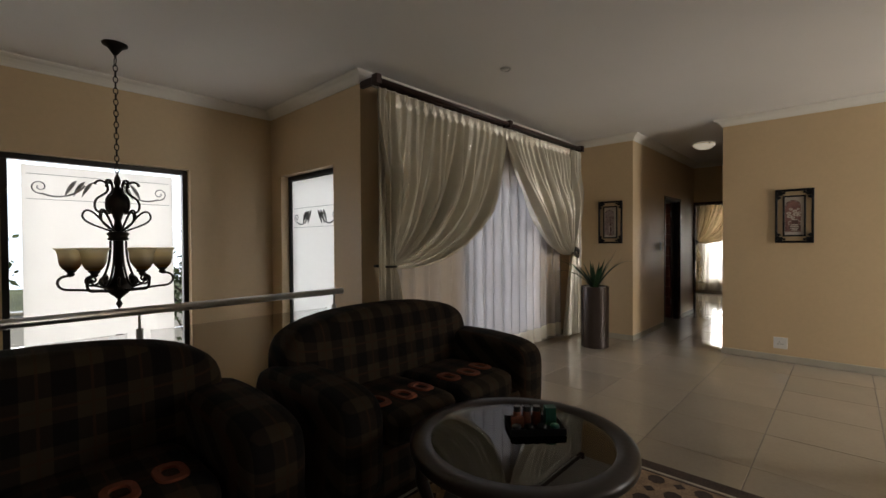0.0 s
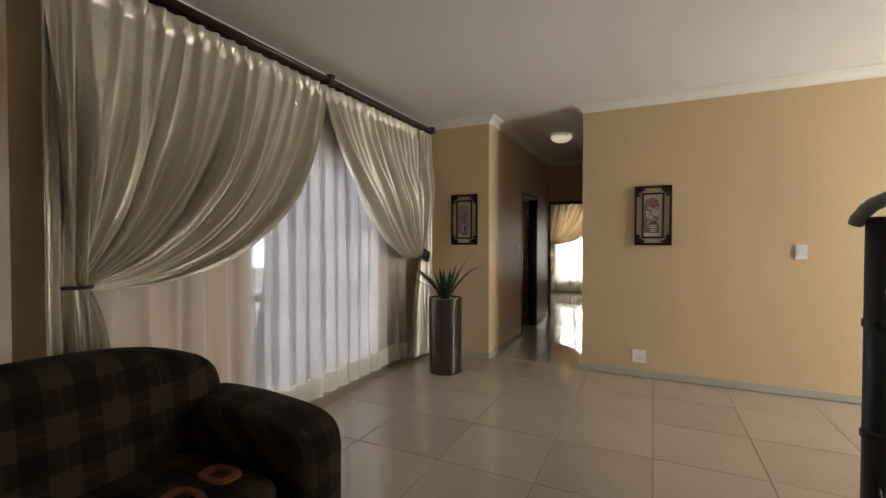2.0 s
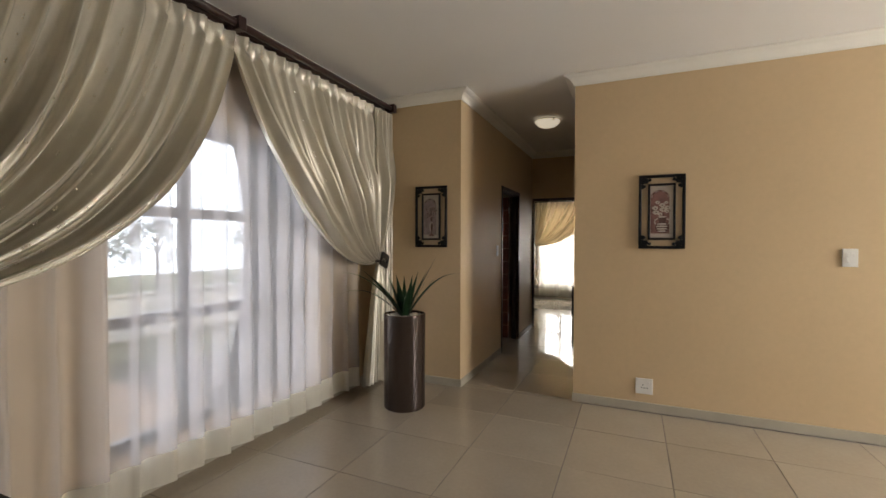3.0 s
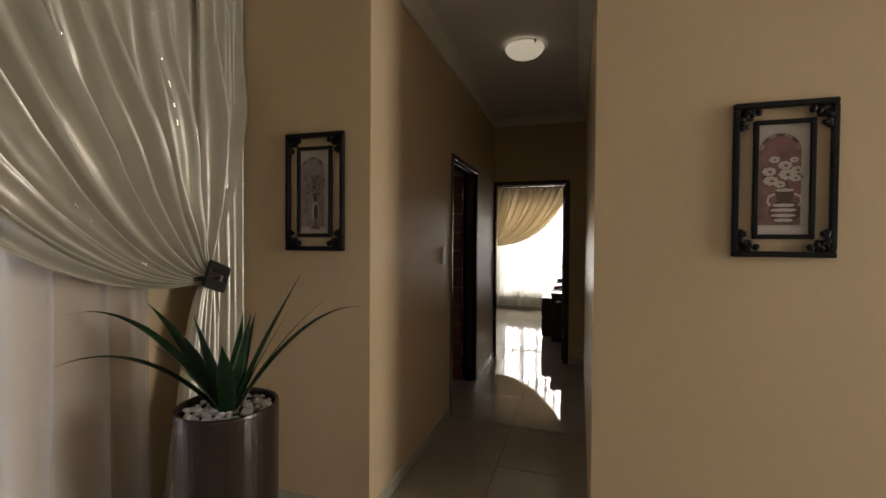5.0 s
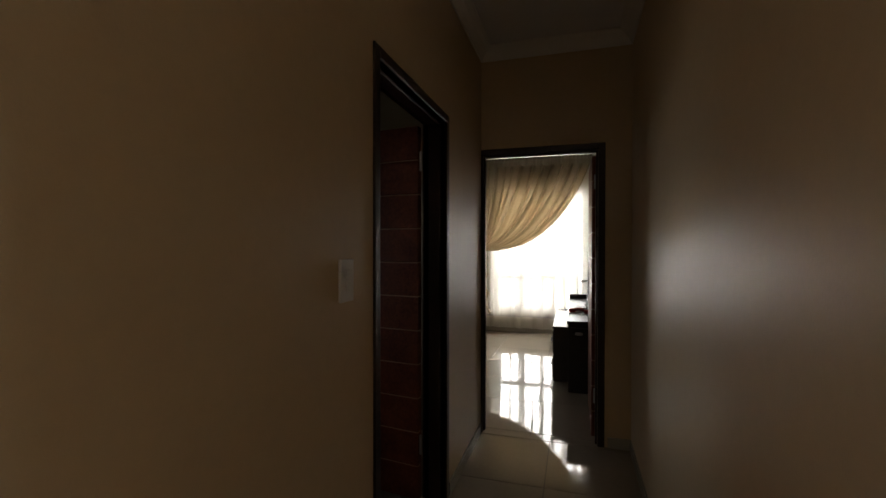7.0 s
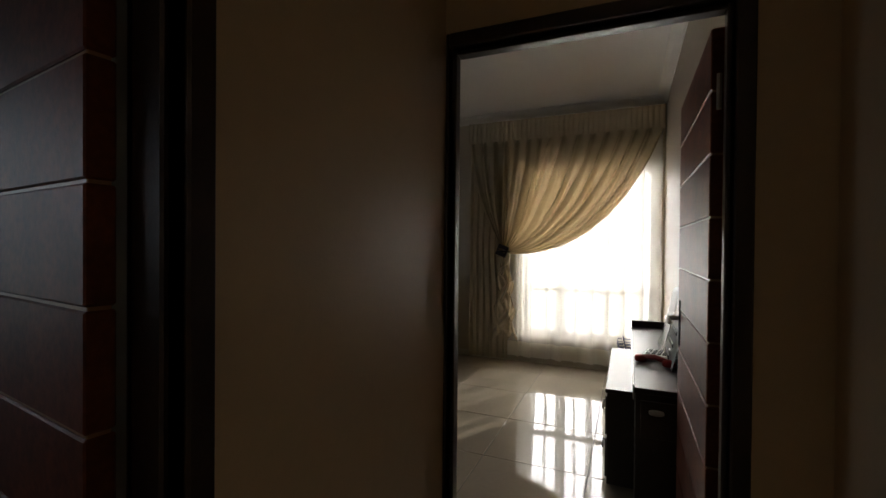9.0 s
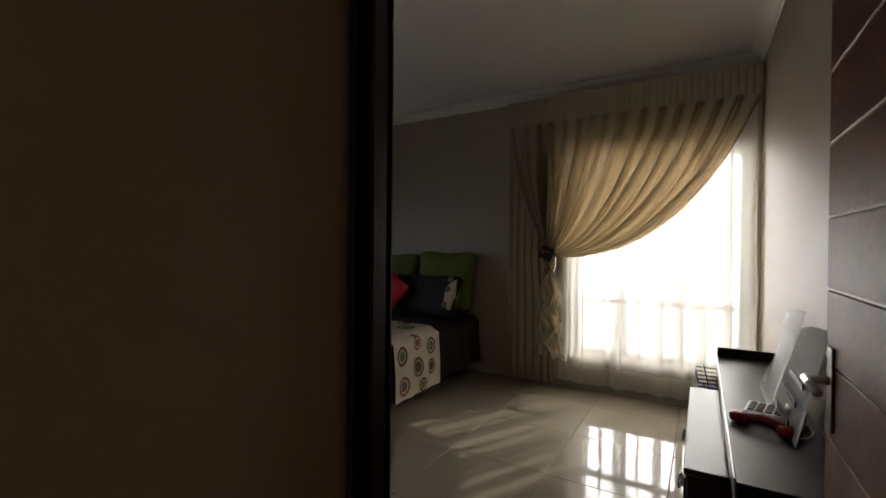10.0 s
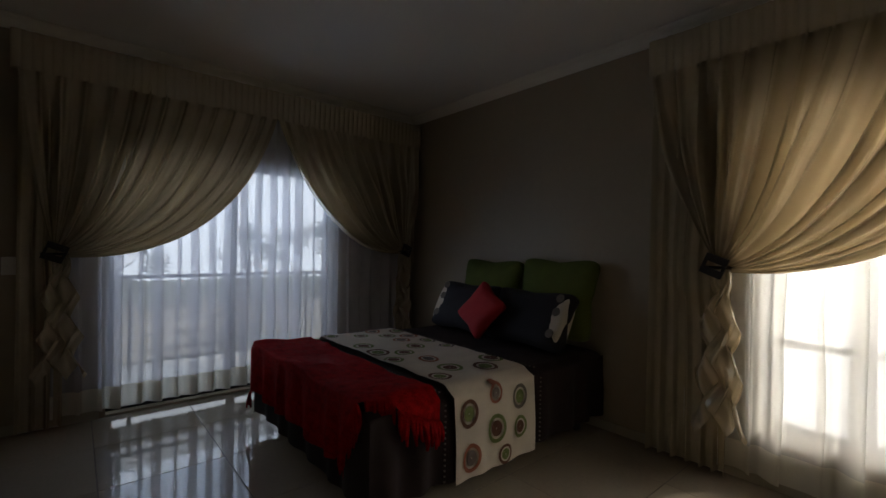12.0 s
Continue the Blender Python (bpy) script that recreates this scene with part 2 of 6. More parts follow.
M_SATIN_BED = cloth("cream_satin", (0.52, 0.47, 0.365), 0.22, 0.14, spec=0.7, tint=(0.86, 0.64, 0.37))
M_SATIN_BED.node_tree.nodes["Principled BSDF"].inputs["Metallic"].default_value = 0.4
M_SHEER = cloth("white_voile", (0.86, 0.84, 0.86), 0.8, 0.34, clear=0.66, weave=1500)
M_SHEER_WEST = cloth("bluish_white_voile", (0.86, 0.86, 0.90), 0.8, 0.45, clear=0.48, weave=1500)
M_SHEER_BED = cloth("cream_voile", (0.90, 0.88, 0.82), 0.8, 0.40, clear=0.44, weave=1500)
M_HEM = cloth("voile_hem", (0.80, 0.77, 0.68), 0.8, 0.40, clear=0.05, weave=1500)
M_RODWOOD = mat("dark_rod_wood", (0.035, 0.014, 0.012), 0.35, vary=0.2, scale=20)
M_TIE = mat("tieback_leather", (0.012, 0.010, 0.010), 0.4, vary=0.1)
M_PLAID = plaid()
M_RUST = mat("rust_wool", (0.15, 0.036, 0.014), 0.9, vary=0.2, scale=30, bump=0.4, bump_scale=300)
M_BLACKWOOD = mat("espresso_wood", (0.018, 0.011, 0.009), 0.3, vary=0.2, scale=12, fine=0.15)
M_GLASS = glass("clear_glass")
M_TABLEGLASS = glass("table_glass", (0.60, 0.66, 0.64), 0.0, 0.7, 2.0)
M_IRON = mat("wrought_iron", (0.020, 0.015, 0.012), 0.45, 0.6, vary=0.3, scale=20, bump=0.1)
M_WHITE = mat("white_plastic", (0.78, 0.76, 0.72), 0.35, vary=0.02)
M_SPARKLE = mat("glass_bead", (0.95, 0.93, 0.88), 0.05, 0.9)
M_BLACK = mat("black_plastic", (0.012, 0.012, 0.013), 0.4, vary=0.1)


# ---- setting ----
CEIL, BED_CEIL = 2.76, 2.92


def wall(name, axis, near, far, a0, a1, z0, z1, holes, material):
    """A wall across axis ('x' or 'y') from near to far, along the other axis from a0 to a1; holes (b0, b1, z0, z1) go through it."""
    bm = bm_new()
    cuts = sorted({a0, a1, *[h[0] for h in holes], *[h[1] for h in holes]})
    for c0, c1 in zip(cuts, cuts[1:]):
        spans, at = [], z0
        for h in sorted((h for h in holes if h[0] <= c0 and h[1] >= c1), key=lambda h: h[2]):
            spans.append((at, h[2]))
            at = h[3]
        spans.append((at, z1))
        for s0, s1 in spans:
            if s1 - s0 > 1e-4:
                if axis == "x":
                    box(bm, (near, c0, s0), (far, c1, s1))
                else:
                    box(bm, (c0, near, s0), (c1, far, s1))
    bmesh.ops.remove_doubles(bm, verts=bm.verts, dist=1e-5)
    return part(name, bm, material, kind="structure")


D1, D2 = (7.485, 8.30), (-2.078, -1.29)          # clear widths of the two doors
DOOR_TOP = 2.0
# lounge, landing and corridor
wall("wall_lounge_west", "x", -3.00, -3.25, 2.33, 6.08, 0, CEIL, [(3.62, 5.18, 0.20, 2.09)], M_WALL)
wall("wall_corridor_corner", "y", 6.08, 6.28, -3.25, -2.21, 0, CEIL, [], M_WALL)
wall("wall_corridor_left", "x", -2.09, -2.21, 6.08, 9.205, 0, CEIL, [(D1[0], D1[1], 0, DOOR_TOP)], M_WALL)
wall("wall_corridor_end", "y", 9.205, 9.25, -2.21, -0.96, 0, CEIL, [(D2[0], D2[1], 0, DOOR_TOP)], M_WALL)
wall("wall_corridor_right", "x", -1.08, -0.96, 6.15, 9.205, 0, CEIL, [], M_WALL)
wall("wall_lounge_north", "y", 6.15, 6.35, -0.96, 3.5, 0, CEIL, [], M_WALL)
wall("wall_lounge_east", "x", 3.5, 3.7, -3.2, 6.35, 0, CEIL, [(4.6, 5.9, 0.45, 2.35)], M_WALL)
wall("wall_lounge_south", "y", -3.2, -3.4, -4.82, 3.7, -2.9, CEIL, [(1.55, 3.35, 0.5, 2.4)], M_WALL)
wall("wall_stair_west", "x", -4.62, -4.82, -3.2, 2.33, -2.9, CEIL, [(0.24, 1.525, 0.15, 2.045)], M_WALL)
wall("wall_stair_north", "y", 2.33, 2.53, -4.82, -3.25, -2.9, CEIL, [(-4.40, -3.41, 0.15, 2.045)], M_WALL)
wall("wall_stair_side", "x", -3.07, -3.00, -3.2, 2.33, -2.9, -0.12, [], M_WALL)
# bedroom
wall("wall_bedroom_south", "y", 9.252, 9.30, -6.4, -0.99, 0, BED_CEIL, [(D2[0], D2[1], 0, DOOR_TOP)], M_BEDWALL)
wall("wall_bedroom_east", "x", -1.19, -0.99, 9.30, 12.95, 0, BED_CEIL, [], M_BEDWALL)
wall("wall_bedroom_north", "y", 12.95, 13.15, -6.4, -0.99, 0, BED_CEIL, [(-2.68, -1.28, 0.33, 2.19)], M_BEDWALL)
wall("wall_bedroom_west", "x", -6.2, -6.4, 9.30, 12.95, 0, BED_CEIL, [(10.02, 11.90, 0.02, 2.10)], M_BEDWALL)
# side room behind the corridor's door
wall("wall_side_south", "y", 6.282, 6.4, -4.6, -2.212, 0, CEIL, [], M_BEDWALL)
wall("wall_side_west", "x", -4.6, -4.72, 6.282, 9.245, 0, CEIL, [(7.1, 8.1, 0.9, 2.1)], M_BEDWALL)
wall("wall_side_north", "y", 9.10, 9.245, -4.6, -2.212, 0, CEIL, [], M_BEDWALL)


def slab(name, a, b, material):
    return part(name, box(bm_new(), a, b), material, kind="structure")


slab("ceiling_lounge", (-4.82, -3.4, CEIL), (3.7, 9.25, CEIL + 0.15), M_CEIL)
slab("ceiling_bedroom", (-6.4, 9.252, BED_CEIL), (-0.99, 13.15, BED_CEIL + 0.15), M_CEIL)
# strip added below the north wall to keep outside light from leaking in
slab("footing_north", (-1.02, 6.12, -0.14), (3.7, 6.36, -0.003), M_GROUT)
slab("floor_stairwell", (-4.82, -3.4, -3.0), (-3.07, 2.53, -2.9), M_SKIRT)

COVE = [(0, -0.085), (0.010, -0.085), (0.014, -0.070), (0.026, -0.052), (0.048, -0.030), (0.072, -0.020), (0.078, -0.014), (0.085, -0.012), (0.085, 0), (0, 0)]
lounge_line = [(3.5, -3.2), (3.5, 6.15), (-1.08, 6.15), (-1.08, 9.205), (-2.09, 9.205), (-2.09, 6.08), (-3.00, 6.08), (-3.00, 2.33), (-4.62, 2.33), (-4.62, -3.2)]
part("cornice_lounge", sweep(bm_new(), lounge_line, [(d, CEIL + z - 0.001) for d, z in COVE], True), M_TRIM, kind="structure")
bed_line = [(-1.19, 9.30), (-1.19, 12.95), (-6.2, 12.95), (-6.2, 9.30)]
part("cornice_bedroom", sweep(bm_new(), bed_line, [(d, BED_CEIL + z - 0.001) for d, z in COVE], True), M_TRIM, kind="structure")

SKIRT = [(0.0, 0.001), (0.009, 0.001), (0.009, 0.068), (0.007, 0.072), (0.0, 0.072)]


def skirting(name, *lines):
    bm = bm_new()
    for line in lines:
        sweep(bm, line, SKIRT)
    return part(name, bm, M_SKIRT, kind="structure")


skirting("baseboard_lounge", [(3.5, -3.2), (3.5, 6.15), (-1.08, 6.15), (-1.08, 9.205), (-1.225, 9.205)],
         [(-2.09, 9.19), (-2.09, 8.36)], [(-2.09, 7.425), (-2.09, 6.08), (-3.00, 6.08), (-3.00, 2.33)])
skirting("baseboard_bedroom", [(-1.19, 9.45), (-1.19, 12.95), (-6.2, 12.95), (-6.2, 11.95)], [(-6.2, 9.98), (-6.2, 9.30), (-2.14, 9.30)])


def door_frame(name, axis, at, lo, hi, depth):
    """Rebated wooden lining with a face on both sides of the wall; at: the wall's middle."""
    bm = bm_new()
    w, wl = 0.045, 0.045 if axis == "x" else 0.010

    def put(a0, a1, z0, z1, d):
        if axis == "y":
            box(bm, (a0, at - d, z0), (a1, at + d, z1), 0.004)
        else:
            box(bm, (at - d, a0, z0), (at + d, a1, z1), 0.004)

    d = depth / 2 + 0.008
    put(lo - wl, lo, 0.0, DOOR_TOP + w, d)
    put(hi, hi + w, 0.0, DOOR_TOP + w, d)
    put(lo, hi, DOOR_TOP, DOOR_TOP + w, d)
    put(lo, lo + 0.014, 0.0, DOOR_TOP, d - 0.035)
    put(hi - 0.014, hi, 0.0, DOOR_TOP, d - 0.035)
    put(lo + 0.014, hi - 0.014, DOOR_TOP - 0.014, DOOR_TOP, d - 0.035)
    return part(name, bm, M_FRAME, kind="structure")


door_frame("door_frame_1", "x", -2.15, D1[0], D1[1], 0.12)
door_frame("door_frame_2", "y", 9.2525, D2[0], D2[1], 0.095)


def door_leaf(loc, turn, label):
    """A leaf of stacked planks with pale joints, hinged at its base point, opening along its own +x."""
    door = thing("door", loc, label, "door", "wooden doors")
    door.rotation_euler.z = radians(turn)
    w, h, t = 0.77, 1.985, 0.04
    part("core", box(bm_new(), (0.003, -t / 2 + 0.005, 0.010), (w - 0.003, t / 2 - 0.005, h), 0.002), M_INLAY, door, "pale joints between the planks")
    n = 11
    for i in range(n):
        z0, z1 = 0.008 + i * (h - 0.008) / n, 0.008 + (i + 1) * (h - 0.008) / n
        part("plank", box(bm_new(), (0, -t / 2, z0 + 0.003), (w, t / 2, z1 - 0.003), 0.003), M_DOOR, door)
    for s in (-1, 1):
        bm = bm_new()
        box(bm, (w - 0.085, s * t / 2, 0.93), (w - 0.045, s * (t / 2 + 0.006), 1.13), 0.002)
        plate = part("plate", bm, M_BRONZE, door, "dark metal handle plate")
        bm = bm_new()
        y0 = s * (t / 2)
        tube(bm, [(w - 0.065, y0, 1.05), (w - 0.065, y0 + s * 0.045, 1.05)], 0.010, 10)
        tube(bm, [(w - 0.060, y0 + s * 0.05, 1.05), (w - 0.12, y0 + s * 0.052, 1.05), (w - 0.185, y0 + s * 0.05, 1.048)], 0.010, 10)
        part("handle", bm, M_STEEL, door, "steel lever handle", True)
    for z in (0.25, 1.75):
        part("hinge", tube(bm_new(), [(-0.006, 0.0, z), (-0.006, 0.0, z + 0.10)], 0.007, 8), M_STEEL, door)
    return door


door_leaf((-1.305, 9.335, 0.0), 90, "red-brown plank door standing open against the bedroom wall")
door_leaf((-2.225, 8.272, 0.0), 172.3, "red-brown plank door standing open into the side room")


def window(name, axis, at, lo, hi, z0, z1, ups, bars, inward, frame_mat=None, w=0.045):
    """Aluminium window: frame, mullions at ups, transoms at bars, and a pane in each field; at: the plane, inward: its room's side."""
    frame_mat = frame_mat or M_BRONZE
    root = thing(name, ((at, (lo + hi) / 2, z0) if axis == "x" else ((lo + hi) / 2, at, z0)), "dark aluminium window with clear panes", "window", kind="structure")

    def put(bm, a0, a1, b0, b1, d, bevel=0.004):
        if axis == "x":
            box(bm, (at - d, a0, b0), (at + d, a1, b1), bevel)
        else:
            box(bm, (a0, at - d, b0), (a1, at + d, b1), bevel)

    bm = bm_new()
    put(bm, lo, hi, z0, z0 + w, 0.03)
    put(bm, lo, hi, z1 - w, z1, 0.03)
    put(bm, lo, lo + w, z0 + w, z1 - w, 0.03)
    put(bm, hi - w, hi, z0 + w, z1 - w, 0.03)
    part("window_frame", bm, frame_mat, root, world_space=True)
    for u in ups:
        bm = bm_new()
        put(bm, u - w / 2, u + w / 2, z0 + w, z1 - w, 0.026)
        part("mullion", bm, frame_mat, root, world_space=True)
    us = [lo + w, *ups, hi - w]
    for a0, a1 in zip(us, us[1:]):
        zs = [z0 + w, *bars, z1 - w]
        for b in bars:
            bm = bm_new()
            put(bm, a0 + w / 2, a1 - w / 2, b - w / 2, b + w / 2, 0.022)
            part("transom", bm, frame_mat, root, world_space=True)
        for b0, b1 in zip(zs, zs[1:]):
            bm = bm_new()
            put(bm, a0 - 0.005, a1 + 0.005, b0 - 0.005, b1 + 0.005, 0.003, 0)
            pane = part("pane", bm, M_GLASS, root, world_space=True)
            pane.visible_shadow = False
    return root


window("window_lounge", "x", -3.17, 3.62, 5.18, 0.20, 2.09, [4.14, 4.66], [0.91, 1.53], 1, w=0.065)
window("window_stair", "x", -4.73, 0.24, 1.525, 0.15, 2.045, [], [], 1)
window("window_stair_side", "y", 2.44, -4.40, -3.41, 0.15, 2.045, [], [], -1)
window("window_bedroom_north", "y", 13.06, -2.68, -1.28, 0.33, 2.19, [-2.21, -1.75], [0.85], -1)
window("window_bedroom_west", "x", -6.30, 10.02, 11.90, 0.02, 2.10, [10.96], [], 1)
# unseen window, added only as an opening for the south fill light
window("added_window_south", "y", -3.30, 1.55, 3.35, 0.5, 2.4, [2.45], [], 1)
window("window_lounge_east", "x", 3.60, 4.6, 5.9, 0.45, 2.35, [5.25], [], -1)
window("window_side_room", "x", -4.66, 7.1, 8.1, 0.9, 2.1, [7.6], [], 1)


# ---- curtains ----
def off_ridge(u, n, seed):
    """How far u lies from the nearest ridge, 0 to 0.5 of a pleat."""
    ph = n * u + noise.noise((u * n * 0.35, seed, 0.0)) * 0.5
    return abs(ph - round(ph))


def fold(u, n, seed):
    """Uneven pleats: a wave whose pitch and height wander."""
    x = off_ridge(u, n, seed) * 2
    a = 2.0 * math.exp(-(x / 0.27) ** 2) - 0.8 + 0.25 * x
    return a * (0.85 + 0.8 * noise.noise((u * n * 0.6, seed + 7.3, 1.0)))


def drape(name, place, s_out, s_in, s_tie, z_top, z_tie, material, label, pleats, tail_end, group, head=0.12, off=0.0, pinch=True, clasp=True):
    """A tied-back curtain. place(s, d, z): the world's point at s along the wall, d off it. Parts: swag, outer panel, tail, tie."""
    root = thing("curtain", place(s_tie, 0.0, 0.0), label, "curtain", group)
    z_h = z_top - head
    wide = min(1.6, abs(s_in - s_out) / pleats / 0.105)
    seed = s_in * 3.1

    def swag_at(u, v):
        top_s = s_out + (s_in - s_out) * u
        f = fold(u, pleats, seed)
        big = 1.0 - 2.0 * min(1.0, 2 * off_ridge(u, pleats * 0.42, seed + 5)) ** 1.8
        if v < 0.12:
            k = v / 0.12
            z = z_top + (z_h - z_top) * k
            amp = 0.026 + 0.012 * k if pinch else 0.010 + 0.014 * k
            if pinch:
                # fan heads: wide and rippled at the top, nipped where they are sewn
                x = off_ridge(u, pleats, seed)
                nip = math.exp(-((k - 0.72) / 0.22) ** 2)
                w = 0.30 - 0.17 * nip
                fan = math.exp(-(x / w) ** 2) * (0.040 + 0.010 * math.cos(x * 40) * (1 - nip) - 0.010 * nip)
                low = max(0.0, (k - 0.72) / 0.28)
                return place(top_s, 0.135 + off + fan * (1 - low) + (0.010 + amp * f) * low, z)
            return place(top_s, 0.145 + off + amp * f, z)
        t = (v - 0.12) / 0.88
        tie_s = s_tie + (s_in - s_tie) * 0.045 * (u - 0.2)
        tie_z = z_tie - 0.035 + 0.07 * (1 - u)
        cs = tie_s + (top_s - tie_s) * 0.70
        cz = tie_z + (z_h - tie_z) * (0.40 - 0.45 * u)
        q = 1 - t
        s = q * q * top_s + 2 * q * t * cs + t * t * tie_s
        z = q * q * z_h + 2 * q * t * cz + t * t * tie_z
        amp = (0.036 * (1 - t) + 0.016 * t + 0.034 * math.sin(math.pi * t)) * wide * 1.55
        wob = 0.016 * noise.noise((s * 4.0, z * 4.0, seed)) * math.sin(math.pi * t)
        f *= 0.8 + 0.75 * noise.noise((u * pleats * 0.5, t * 1.8, seed + 20)) * math.sin(math.pi * min(1, 0.15 + t))
        bulge = 0.075 * math.sin(math.pi * min(1, t * 1.05)) * u ** 1.5
        fine = 0.006 * math.sin(math.tau * pleats * 2.3 * u + 5 * noise.noise((u * 5, t * 2, seed))) * math.sin(math.pi * t)
        f = 0.80 * f + 0.75 * big * min(1, 2.5 * t) * math.sin(math.pi * min(1, 0.25 + 0.75 * t))
        crease = 0.007 * abs(noise.noise((s * 17 + z * 6, z * 5 - s * 4, seed + 3))) * math.sin(math.pi * t)
        z += 0.016 * f * math.sin(math.pi * t)
        return place(s, 0.150 + off + amp * f + wob + bulge + fine - crease + 0.03 * t, z)

    bm = bm_new()
    grid(bm, swag_at, pleats * 14, 84)
    swag = part("swag", bm, material, root, smooth=True, world_space=True)
    if pinch:
        # glass beads sewn in broken lines down the ridges
        rg = random.Random(round(s_in * 10 + s_out))
        bm = bm_new()
        for i in range(pleats):
            if rg.random() < 0.45:
                continue
            u = (i + rg.uniform(0.3, 0.7)) / pleats
            for k in range(16):
                v = 0.16 + 0.05 * k + rg.uniform(-0.012, 0.012)
                if rg.random() < 0.35:
                    continue
                for q in range(rg.choice((1, 1, 2, 3))):
                    a = Vector(swag_at(u, v + 0.006 * q))
                    n = (Vector(swag_at(u + 0.002, v)) - a).cross(Vector(swag_at(u, v + 0.02)) - a).normalized()
                    out = Vector(place(0, 1, 0)) - Vector(place(0, 0, 0))
                    soft(bm, a + n * (0.003 if n.dot(out) > 0 else -0.003), (0.008, 0.008, 0.012), 2.0, 2)
        part("beadwork", bm, M_SPARKLE, swag, "small glass beads in broken lines", world_space=True, kind="stuff")

    # the outer part hangs straight to the floor behind the swag
    edge = s_tie + (s_in - s_tie) * 0.03

    def panel_at(u, v):
        n = max(3, round(abs(edge - s_out) / 0.075))
        f = fold(u, n, seed + 3)
        z = z_top - 0.02 + (0.035 - z_top + 0.02) * v
        pull = math.exp(-((z - z_tie) / 0.35) ** 2)
        s = s_out + (edge - s_out) * (u * (1 - 0.12 * pull))
        return place(s, (0.17 if pinch else 0.10) + off + f * (0.026 + 0.012 * v) - 0.004 * pull, z)

    bm = bm_new()
    grid(bm, panel_at, 60, 40)
    part("outer_panel", bm, material, root, smooth=True, world_space=True)

    def tail_at(u, v):
        # a cascade: a ruffled strip that sways to and fro on its way down
        sgn = 1 if s_in > s_tie else -1
        if pinch:
            # below the tie the gathered cloth flares out again in soft folds
            w = 0.035 + 0.13 * v ** 0.6
            f = fold(u, 6, seed + 11)
            s = s_tie + sgn * (w * (2 * u - 1) * 0.9 + 0.085 * v ** 0.6 + 0.012 * noise.noise((u * 5, v * 3, seed)))
            return place(s, 0.185 + off + (0.012 + 0.035 * v ** 0.5) * f - 0.03 * v, z_tie - 0.02 - (z_tie - tail_end) * v)

        def zig(x):
            return 4 * abs(x - math.floor(x + 0.5)) - 1

        sway = zig(v * 3.1 + 0.55 * u + 0.1 * noise.noise((u * 3, v * 4, seed)))
        s = s_tie + sgn * (0.030 + 0.095 * (2 * u - 1) * (0.45 + 0.85 * v ** 0.7) + 0.034 * sway * min(1, 5 * v))
        z = z_tie - 0.02 - (z_tie - tail_end) * v - 0.055 * zig(u * 2.2 + 0.3) * min(1, 4 * v)
        return place(s, 0.20 + off + 0.036 * math.sin(math.tau * (1.4 * u + 3.1 * v)) * min(1, 4 * v) + 0.012 * zig(6 * u + v), z)

    bm = bm_new()
    grid(bm, tail_at, 60, 70)
    part("tail", bm, material, root, smooth=True, world_space=True)

    # square tieback clasp, turned on its corner
    mid = Vector(place(s_tie, 0.235 + off, z_tie))
    along = (Vector(place(s_tie + 1, 0, 0)) - Vector(place(s_tie, 0, 0))).normalized()
    out = (Vector(place(s_tie, 1, 0)) - Vector(place(s_tie, 0, 0))).normalized()
    basis = Matrix((along, out, Vector((0, 0, 1)))).transposed().to_4x4()
    m = Matrix.Translation(mid) @ basis @ Matrix.Rotation(radians(22), 4, "Y")
    bm = bm_new()
    for a, b in (((-0.062, -0.012, -0.062), (0.062, 0.012, -0.018)), ((-0.062, -0.012, 0.018), (0.062, 0.012, 0.062)),
                 ((-0.062, -0.012, -0.018), (-0.045, 0.012, 0.018)), ((0.045, -0.012, -0.018), (0.062, 0.012, 0.018))):
        box(bm, a, b, 0.003, 1, m)
    if clasp:
        part("tieback", bm, M_TIE, root, "dark square tieback clasp", world_space=True)
    bm = bm_new()
    loop = [place(s_tie + 0.075 * math.cos(a), 0.11 + off + 0.115 * math.sin(a), z_tie - 0.01) for a in (math.tau * i / 24 for i in range(25))]
    tube(bm, loop, 0.010, 6)
    part("band", bm, M_TIE, root, world_space=True)
    return root


